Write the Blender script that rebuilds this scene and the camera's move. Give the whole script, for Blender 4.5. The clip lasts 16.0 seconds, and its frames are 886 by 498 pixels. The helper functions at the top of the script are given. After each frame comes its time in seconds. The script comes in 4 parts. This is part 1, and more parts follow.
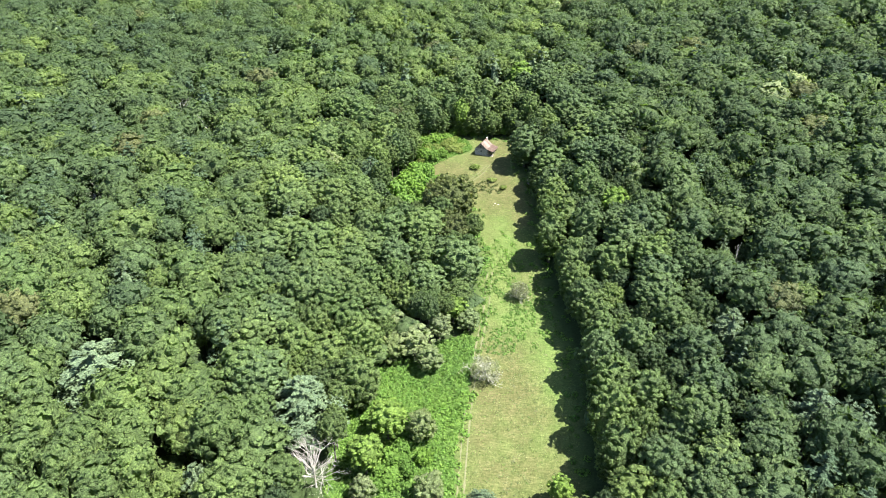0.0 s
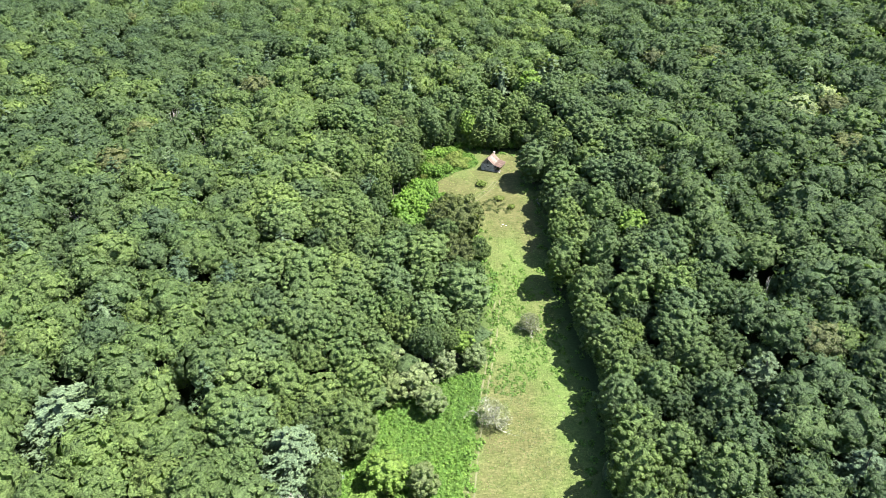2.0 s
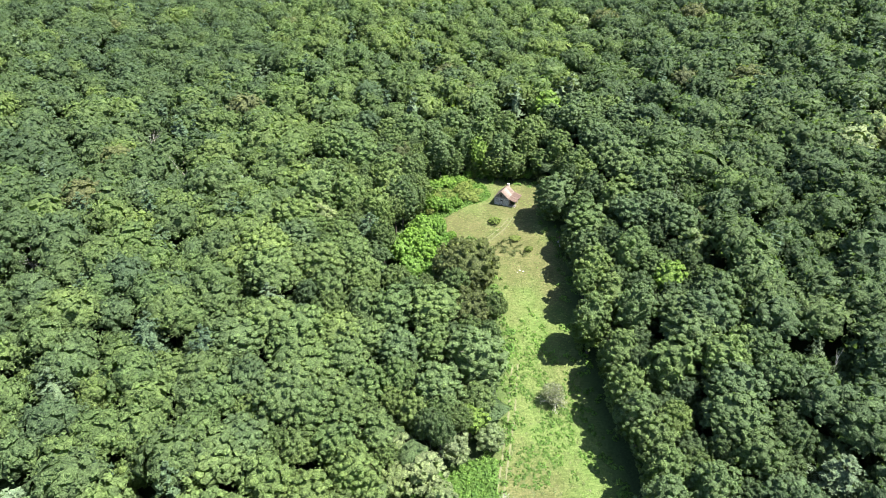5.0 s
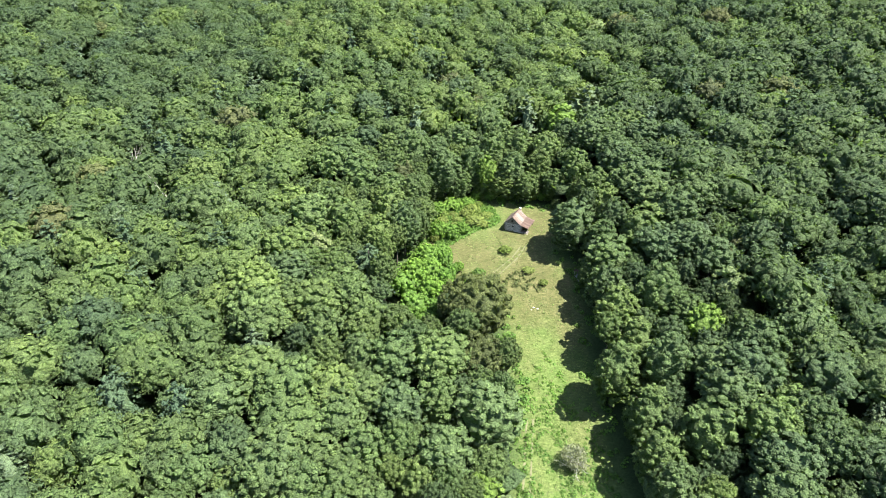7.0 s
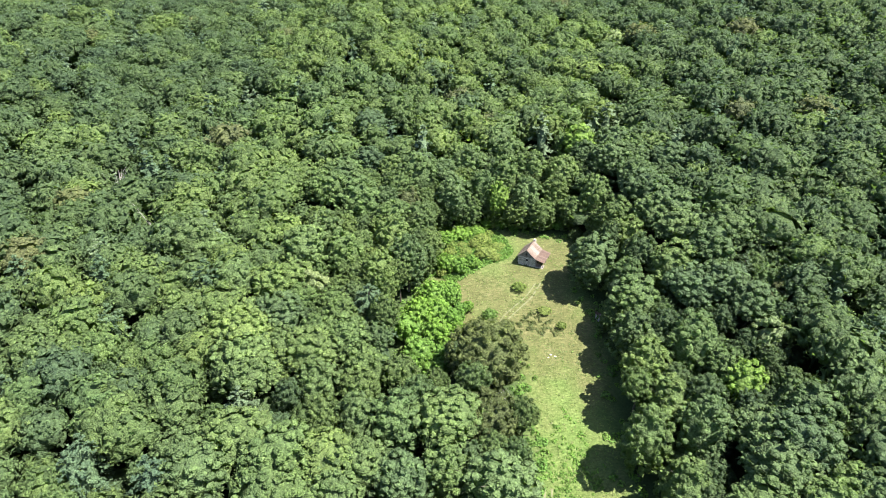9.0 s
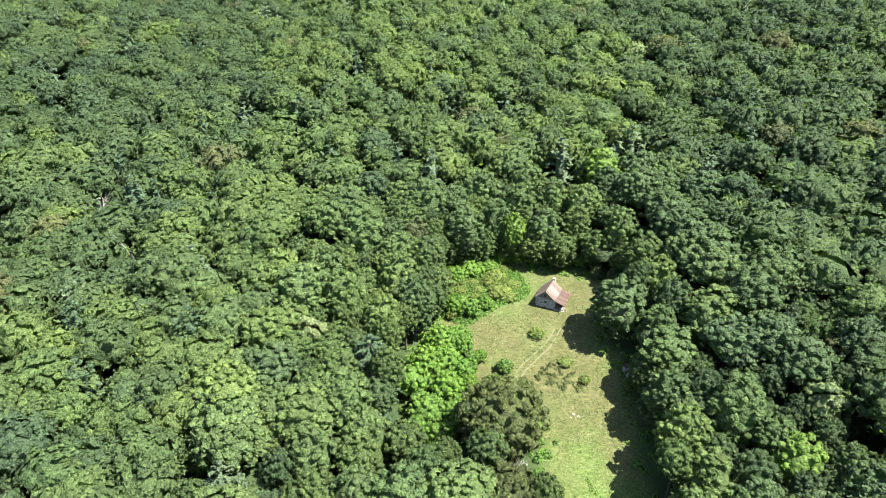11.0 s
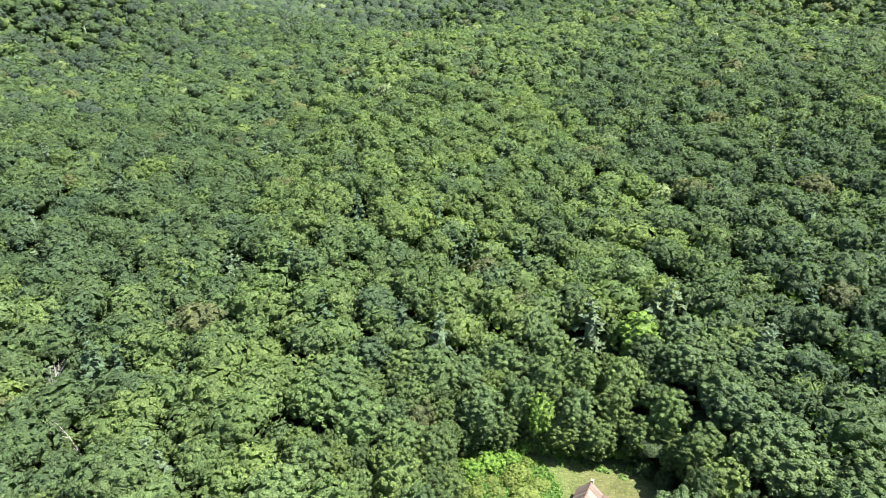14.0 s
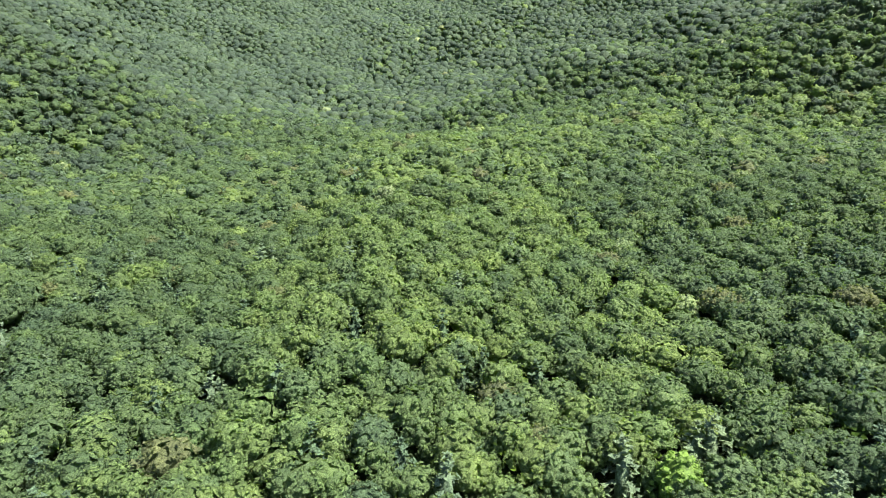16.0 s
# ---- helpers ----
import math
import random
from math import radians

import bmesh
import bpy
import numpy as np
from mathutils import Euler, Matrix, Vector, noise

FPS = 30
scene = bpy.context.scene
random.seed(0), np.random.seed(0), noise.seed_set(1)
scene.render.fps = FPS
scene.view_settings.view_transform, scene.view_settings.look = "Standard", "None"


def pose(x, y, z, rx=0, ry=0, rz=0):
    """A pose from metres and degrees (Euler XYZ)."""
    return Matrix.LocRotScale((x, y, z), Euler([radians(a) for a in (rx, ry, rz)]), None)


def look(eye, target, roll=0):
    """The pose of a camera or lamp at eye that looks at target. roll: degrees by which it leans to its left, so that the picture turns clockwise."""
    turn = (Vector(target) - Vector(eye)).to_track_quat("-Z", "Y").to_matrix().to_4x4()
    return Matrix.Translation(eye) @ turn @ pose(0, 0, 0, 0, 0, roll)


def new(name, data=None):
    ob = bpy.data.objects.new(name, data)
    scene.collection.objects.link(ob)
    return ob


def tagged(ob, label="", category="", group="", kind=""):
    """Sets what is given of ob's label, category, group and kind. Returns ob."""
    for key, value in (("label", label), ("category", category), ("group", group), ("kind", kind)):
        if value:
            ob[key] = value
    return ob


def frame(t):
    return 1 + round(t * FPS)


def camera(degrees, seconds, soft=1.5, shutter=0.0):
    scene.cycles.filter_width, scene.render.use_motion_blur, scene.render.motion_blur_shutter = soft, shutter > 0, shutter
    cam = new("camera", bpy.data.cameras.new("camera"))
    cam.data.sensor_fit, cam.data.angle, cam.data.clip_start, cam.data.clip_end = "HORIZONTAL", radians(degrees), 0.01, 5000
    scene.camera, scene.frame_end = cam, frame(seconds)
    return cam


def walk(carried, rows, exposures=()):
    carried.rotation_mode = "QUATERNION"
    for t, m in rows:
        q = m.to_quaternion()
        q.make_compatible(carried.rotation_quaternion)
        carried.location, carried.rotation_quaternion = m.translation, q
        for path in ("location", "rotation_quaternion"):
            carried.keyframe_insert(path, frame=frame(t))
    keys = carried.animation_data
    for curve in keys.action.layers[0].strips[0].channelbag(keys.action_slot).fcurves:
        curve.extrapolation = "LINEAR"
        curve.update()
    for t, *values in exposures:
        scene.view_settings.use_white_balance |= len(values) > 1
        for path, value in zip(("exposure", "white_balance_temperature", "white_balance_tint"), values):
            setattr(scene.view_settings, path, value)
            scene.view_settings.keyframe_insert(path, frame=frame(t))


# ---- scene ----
# The camera: a drone in level flight up a mountain hollow, tilting up near the end.
cam = camera(67.0, 16.0, soft=0.5)


def aim(x, y, z, yaw, pitch, roll):
    """Place in metres; yaw to the left of +y, pitch above level and roll in degrees."""
    return pose(x, y, z, 0, 0, yaw) @ pose(0, 0, 0, 90 + pitch) @ pose(0, 0, 0, 0, 0, roll)


PATH = [
    (0, aim(0.00, 0.00, 98.64, -1.02, -29.60, -0.54)),
    (0.5, aim(-0.00, 4.25, 98.64, -0.97, -29.64, -0.51)),
    (1, aim(-0.06, 8.54, 98.64, -0.91, -29.68, -0.48)),
    (1.5, aim(-0.17, 12.89, 98.64, -0.86, -29.71, -0.44)),
    (2, aim(-0.30, 17.36, 98.64, -0.82, -29.74, -0.39)),
    (2.5, aim(-0.47, 21.96, 98.64, -0.79, -29.75, -0.34)),
    (3, aim(-0.72, 26.71, 98.64, -0.76, -29.73, -0.27)),
    (3.5, aim(-1.05, 31.61, 98.64, -0.74, -29.71, -0.21)),
    (4.2, aim(-1.60, 38.65, 98.64, -0.72, -29.71, -0.15)),
    (6.3, aim(-2.80, 62.41, 98.64, -0.64, -30.23, -0.02)),
    (7, aim(-3.17, 69.50, 98.64, -0.56, -30.29, 0.02)),
    (7.5, aim(-3.41, 74.47, 98.64, -0.48, -30.32, 0.05)),
    (8, aim(-3.63, 79.41, 98.64, -0.38, -30.32, 0.07)),
    (8.5, aim(-3.85, 84.40, 98.64, -0.27, -30.32, 0.10)),
    (9.2, aim(-4.10, 91.44, 98.64, -0.11, -30.31, 0.14)),
    (11.3, aim(-5.33, 112.52, 98.64, 0.49, -30.29, 0.31)),
    (12, aim(-5.68, 119.84, 98.64, 0.60, -28.20, 0.33)),
    (12.5, aim(-6.04, 125.05, 98.64, 0.65, -26.27, 0.33)),
    (13, aim(-6.48, 130.26, 98.64, 0.69, -24.32, 0.33)),
    (13.5, aim(-6.95, 135.47, 98.64, 0.74, -22.39, 0.33)),
    (14, aim(-7.36, 140.70, 98.64, 0.79, -20.35, 0.33)),
    (14.5, aim(-7.71, 145.91, 98.64, 0.84, -18.27, 0.33)),
    (15, aim(-8.05, 151.07, 98.64, 0.90, -16.20, 0.32)),
    (15.5, aim(-8.42, 156.20, 98.64, 0.96, -14.14, 0.30)),
    (16, aim(-8.77, 161.28, 98.64, 1.01, -12.24, 0.27)),
]
# END PATH
walk(cam, PATH)

# ---- sky and sun ----
SUN = Vector((0.46, -0.15, 0.866)).normalized()
world = bpy.data.worlds.new("sky")
scene.world = world
world.use_nodes = True
wn = world.node_tree
sky = wn.nodes.new("ShaderNodeTexSky")
sky.sky_type = "NISHITA"
sky.sun_disc = False
sky.sun_elevation = math.asin(SUN.z)
sky.sun_rotation = math.atan2(SUN.x, SUN.y)
sky.air_density, sky.dust_density = 1.0, 1.2
wn.nodes["Background"].inputs["Strength"].default_value = 0.067
wn.links.new(sky.outputs["Color"], wn.nodes["Background"].inputs["Color"])
sun_data = bpy.data.lights.new("sun", "SUN")
sun_data.energy, sun_data.angle, sun_data.color = 5.0, radians(0.53), (1.0, 0.95, 0.86)
sun_ob = new("sun", sun_data)
sun_ob.matrix_world = look(SUN * 600, (0, 0, 0))
scene.view_settings.exposure = 1.98


# ---- materials ----
def shader(name):
    m = bpy.data.materials.new(name)
    m.use_nodes = True
    return m, m.node_tree, m.node_tree.nodes["Principled BSDF"]


def node(nt, kind, **sockets):
    n = nt.nodes.new(kind)
    for key, value in sockets.items():
        n.inputs[key.replace("_", " ")].default_value = value
    return n


def noise_tex(nt, scale, detail=3.0, rough=0.55, space="Object"):
    tc = nt.nodes.new("ShaderNodeTexCoord")
    n = node(nt, "ShaderNodeTexNoise", Scale=scale, Detail=detail, Roughness=rough)
    nt.links.new(tc.outputs[space], n.inputs["Vector"])
    return n


def ramp(nt, source, stops):
    r = nt.nodes.new("ShaderNodeValToRGB")
    els = r.color_ramp.elements
    while len(els) < len(stops):
        els.new(0.5)
    for e, (p, c) in zip(els, stops):
        e.position, e.color = p, (*c, 1)
    nt.links.new(source, r.inputs["Fac"])
    return r


def mix(nt, a, b, fac, kind="MIX"):
    m = nt.nodes.new("ShaderNodeMix")
    m.data_type, m.blend_type = "RGBA", kind
    for socket, value in (("Factor", fac), ("A", a), ("B", b)):
        at = [s for s in m.inputs if s.name == socket and s.enabled][0]
        if isinstance(value, (int, float)):
            at.default_value = value
        elif isinstance(value, tuple):
            at.default_value = (*value, 1)
        else:
            nt.links.new(value, at)
    return [s for s in m.outputs if s.enabled][0]


def foliage(name, tones, grain=(0.84, 1.14), scale=2.6, glow=0.44, relief_m=0.3):
    """Leaves: a tone for each plant, mottled by clump and by leaf, with some light through them."""
    m, nt, bsdf = shader(name)
    info = nt.nodes.new("ShaderNodeObjectInfo")
    attr = nt.nodes.new("ShaderNodeAttribute")
    attr.attribute_name = "tone"
    add = nt.nodes.new("ShaderNodeMath")
    add.operation = "ADD"
    nt.links.new(info.outputs["Random"], add.inputs[0])
    nt.links.new(attr.outputs["Fac"], add.inputs[1])
    frac = nt.nodes.new("ShaderNodeMath")
    frac.operation = "FRACT"
    nt.links.new(add.outputs[0], frac.inputs[0])
    step = 1.0 / max(1, len(tones) - 1)
    tone = ramp(nt, frac.outputs[0], [(i * step, c) for i, c in enumerate(tones)])
    big = noise_tex(nt, 0.45, 2.0)
    fine = noise_tex(nt, scale, 3.0, 0.7)
    leaf = node(nt, "ShaderNodeTexVoronoi", Scale=scale * 1.4)
    wob = mix(nt, fine.inputs["Vector"].links[0].from_socket, fine.outputs["Color"], 0.12, "ADD")
    nt.links.new(wob, leaf.inputs["Vector"])
    tufts = node(nt, "ShaderNodeTexVoronoi", Scale=scale * 0.42)
    nt.links.new(wob, tufts.inputs["Vector"])
    f5 = ramp(nt, leaf.outputs["Color"], [(0.1, (0.7, 0.7, 0.7)), (0.5, (1.0, 1.0, 1.0)), (0.9, (1.3, 1.3, 1.26))])
    place = nt.nodes.new("ShaderNodeNewGeometry")
    stand_tex = node(nt, "ShaderNodeTexNoise", Scale=0.028, Detail=2.0)
    nt.links.new(place.outputs["Position"], stand_tex.inputs["Vector"])
    f4 = ramp(nt, stand_tex.outputs["Fac"], [(0.34, (0.86, 0.88, 0.94)), (0.66, (1.12, 1.1, 1.0))])
    lo, hi = grain
    f1 = ramp(nt, fine.outputs["Fac"], [(0.32, (lo, lo, lo)), (0.68, (hi, hi, hi * 0.96))])
    f2 = ramp(nt, big.outputs["Fac"], [(0.3, (0.9, 0.92, 0.92)), (0.7, (1.1, 1.08, 1.02))])
    island = nt.nodes.new("ShaderNodeNewGeometry")
    f3 = ramp(nt, island.outputs["Random Per Island"], [(0.0, (0.76, 0.78, 0.8)), (0.55, (1.0, 1.0, 1.0)), (1.0, (1.22, 1.2, 1.14))])
    col = mix(nt, tone.outputs["Color"], f1.outputs["Color"], 1.0, "MULTIPLY")
    col = mix(nt, col, f2.outputs["Color"], 1.0, "MULTIPLY")
    col = mix(nt, col, f3.outputs["Color"], 1.0, "MULTIPLY")
    col = mix(nt, col, f4.outputs["Color"], 1.0, "MULTIPLY")
    f6 = ramp(nt, tufts.outputs["Color"], [(0.1, (0.84, 0.84, 0.84)), (0.5, (1.0, 1.0, 1.0)), (0.9, (1.16, 1.16, 1.12))])
    col = mix(nt, mix(nt, col, f5.outputs["Color"], 1.0, "MULTIPLY"), f6.outputs["Color"], 1.0, "MULTIPLY")
    nt.links.new(col, bsdf.inputs["Base Color"])
    bsdf.inputs["Roughness"].default_value = 0.58
    relief = nt.nodes.new("ShaderNodeBump")
    relief.inputs["Strength"].default_value, relief.inputs["Distance"].default_value = 1.0, relief_m
    nt.links.new(leaf.outputs["Distance"], relief.inputs["Height"])
    relief.invert = True
    swell = nt.nodes.new("ShaderNodeBump")
    swell.inputs["Strength"].default_value, swell.inputs["Distance"].default_value = 1.0, relief_m * 2.2
    swell.invert = True
    nt.links.new(tufts.outputs["Distance"], swell.inputs["Height"])
    nt.links.new(swell.outputs["Normal"], relief.inputs["Normal"])
    nt.links.new(relief.outputs["Normal"], bsdf.inputs["Normal"])
    bsdf.inputs["Specular IOR Level"].default_value = 0.2
    through_leaf = nt.nodes.new("ShaderNodeBsdfTranslucent")
    warm = mix(nt, col, (1.0, 1.15, 0.45), 1.0, "MULTIPLY")
    nt.links.new(warm, through_leaf.inputs["Color"])
    both = nt.nodes.new("ShaderNodeMixShader")
    both.inputs[0].default_value = glow
    out = nt.nodes["Material Output"]
    nt.links.new(bsdf.outputs[0], both.inputs[1])
    nt.links.new(through_leaf.outputs[0], both.inputs[2])
    nt.links.new(both.outputs[0], out.inputs["Surface"])
    return m


def plain(name, dark, light, scale=3.0, rough=0.85, metal=0.0, bump=0.4, stretch=None, rand=0.0):
    """A mottled matt surface with fine relief."""
    m, nt, bsdf = shader(name)
    a = noise_tex(nt, scale, 5.0, 0.65)
    b = noise_tex(nt, scale * 6, 4.0, 0.6)
    if stretch:
        for n in (a, b):
            mp = nt.nodes.new("ShaderNodeMapping")
            mp.inputs["Scale"].default_value = stretch
            src = n.inputs["Vector"].links[0].from_socket
            nt.links.new(src, mp.inputs["Vector"])
            nt.links.new(mp.outputs["Vector"], n.inputs["Vector"])
    base = ramp(nt, a.outputs["Fac"], [(0.3, dark), (0.7, light)])
    g = ramp(nt, b.outputs["Fac"], [(0.3, (0.75, 0.75, 0.75)), (0.7, (1.2, 1.2, 1.2))])
    col = mix(nt, base.outputs["Color"], g.outputs["Color"], 1.0, "MULTIPLY")
    if rand:
        info = nt.nodes.new("ShaderNodeObjectInfo")
        v = ramp(nt, info.outputs["Random"], [(0.0, (1 - rand,) * 3), (1.0, (1 + rand,) * 3)])
        col = mix(nt, col, v.outputs["Color"], 1.0, "MULTIPLY")
    nt.links.new(col, bsdf.inputs["Base Color"])
    bsdf.inputs["Roughness"].default_value = rough
    bsdf.inputs["Metallic"].default_value = metal
    bp = nt.nodes.new("ShaderNodeBump")
    bp.inputs["Strength"].default_value, bp.inputs["Distance"].default_value = bump, 0.05
    nt.links.new(b.outputs["Fac"], bp.inputs["Height"])
    nt.links.new(bp.outputs["Normal"], bsdf.inputs["Normal"])
    return m


LEAF = foliage("hardwood_leaves", [(0.114, 0.175, 0.0727), (0.14, 0.207, 0.081), (0.124, 0.195, 0.0837), (0.155, 0.227, 0.0865), (0.119, 0.184, 0.092), (0.145, 0.209, 0.0781), (0.171, 0.245, 0.092), (0.111, 0.17, 0.081)])
# dark blue-green hardwood leaves; on far slopes the tint stands in for haze
LEAF_DARK = foliage("cove_hardwood_leaves", [(0.0851, 0.137, 0.0683), (0.105, 0.161, 0.0764), (0.0927, 0.148, 0.082), (0.119, 0.178, 0.082)])
LEAF_BRIGHT = foliage("young_leaves", [(0.136, 0.226, 0.055), (0.163, 0.254, 0.0612), (0.141, 0.237, 0.0734)], scale=1.8, relief_m=0.14)
LEAF_THICKET = foliage("thicket_leaves", [(0.119, 0.229, 0.0508), (0.146, 0.257, 0.0508), (0.129, 0.239, 0.0622)], scale=1.6, relief_m=0.12)
LEAF_YELLOW = foliage("yellow_green_leaves", [(0.185, 0.245, 0.07), (0.215, 0.268, 0.084), (0.17, 0.25, 0.066)], scale=1.8, relief_m=0.12)
LEAF_OLIVE = foliage("olive_leaves", [(0.132, 0.164, 0.0697), (0.15, 0.186, 0.0807)])
LEAF_GREY = foliage("grey_leaves", [(0.204, 0.273, 0.14), (0.231, 0.287, 0.16), (0.199, 0.259, 0.12)], relief_m=0.2)
LEAF_LICHEN = foliage("lichen_leaves", [(0.238, 0.261, 0.178), (0.299, 0.315, 0.238)], relief_m=0.1)
LEAF_RUSSET = foliage("russet_leaves", [(0.147, 0.167, 0.0857), (0.155, 0.186, 0.09)])
# blue haze of distance put into the leaf colour of far crowns
LEAF_HAZE = foliage("spruce_fir_woods", [(0.0739, 0.114, 0.0828), (0.0875, 0.128, 0.0957), (0.0799, 0.121, 0.08), (0.0952, 0.139, 0.0902)])
NEEDLES = foliage("pine_needles", [(0.118, 0.177, 0.109), (0.137, 0.194, 0.122), (0.107, 0.163, 0.0957)], scale=4.0, glow=0.2, relief_m=0.16)
NEEDLES_DARK = foliage("hemlock_needles", [(0.077, 0.13, 0.0789), (0.0935, 0.149, 0.0901)], scale=4.0, glow=0.2, relief_m=0.16)
HERB = foliage("herb_leaves", [(0.122, 0.23, 0.0547), (0.151, 0.258, 0.0669), (0.109, 0.216, 0.0547)], scale=3.0, relief_m=0.1)
TUFT = foliage("meadow_tufts", [(0.134, 0.186, 0.0629), (0.184, 0.218, 0.0989), (0.111, 0.177, 0.0495), (0.221, 0.226, 0.135)], scale=5.0, relief_m=0.05)
BARK = plain("bark", (0.05, 0.042, 0.034), (0.13, 0.115, 0.095), 2.0, bump=0.8, stretch=(1, 1, 0.25))
DEADWOOD = plain("bleached_deadwood", (0.3, 0.29, 0.27), (0.52, 0.5, 0.46), 1.5, bump=0.5)
LICHEN_TWIG = plain("lichen_twigs", (0.289, 0.289, 0.255), (0.468, 0.468, 0.425), 2.0, bump=0.4)
LOG = plain("weathered_logs", (0.16, 0.148, 0.138), (0.34, 0.32, 0.3), 1.6, bump=0.7, stretch=(0.312, 2.5, 2.5), rand=0.22)
CHINK = plain("chinking", (0.5, 0.48, 0.44), (0.72, 0.7, 0.66), 2.0)
BOARD = plain("weathered_boards", (0.101, 0.0897, 0.0819), (0.211, 0.195, 0.183), 2.2, bump=0.6, stretch=(3.12, 3.12, 0.468), rand=0.25)
STONE = plain("field_stone", (0.3, 0.28, 0.25), (0.56, 0.53, 0.48), 2.4, bump=0.9, rand=0.2)
# near-black colour standing in for the shade inside the cabin
INTERIOR_SHADE = plain("dark_interior", (0.01, 0.01, 0.009), (0.02, 0.018, 0.016), 2.0)
RUT = plain("worn_track", (0.1, 0.108, 0.049), (0.138, 0.142, 0.071), 1.3, bump=0.5)
PALE_WALL = plain("pale_painted_boards", (0.237, 0.237, 0.231), (0.346, 0.346, 0.336), 2.0, bump=0.3, rand=0.1)


def rusty_tin(name, rust):
    """Galvanised sheet going to rust in runs down the slope."""
    m, nt, bsdf = shader(name)
    info = nt.nodes.new("ShaderNodeObjectInfo")
    a = noise_tex(nt, 1.3, 5.0, 0.7)
    runs = nt.nodes.new("ShaderNodeMapping")
    runs.inputs["Scale"].default_value = (0.35, 6.5, 0.35)
    nt.links.new(a.inputs["Vector"].links[0].from_socket, runs.inputs["Vector"])
    nt.links.new(runs.outputs["Vector"], a.inputs["Vector"])
    b = noise_tex(nt, 9.0, 4.0, 0.6)
    add = nt.nodes.new("ShaderNodeMath")
    add.operation = "MULTIPLY_ADD"
    nt.links.new(info.outputs["Random"], add.inputs[0])
    add.inputs[1].default_value = 0.3
    nt.links.new(a.outputs["Fac"], add.inputs[2])
    lo = 0.62 - rust
    base = ramp(nt, add.outputs[0], [(lo - 0.06, (0.21, 0.192, 0.176)), (lo + 0.1, (0.14, 0.113, 0.096)), (lo + 0.2, (0.098, 0.062, 0.048)), (lo + 0.34, (0.07, 0.043, 0.035))])
    g = ramp(nt, b.outputs["Fac"], [(0.3, (0.56, 0.55, 0.54)), (0.7, (1.4, 1.38, 1.35))])
    nt.links.new(mix(nt, base.outputs["Color"], g.outputs["Color"], 1.0, "MULTIPLY"), bsdf.inputs["Base Color"])
    bsdf.inputs["Roughness"].default_value, bsdf.inputs["Metallic"].default_value = 0.78, 0.06
    return m


TIN = rusty_tin("tin_roof", 0.04)
TIN_WORN = rusty_tin("worn_tin_roof", 0.13)
TIN_RED = rusty_tin("rusted_tin_roof", 0.28)


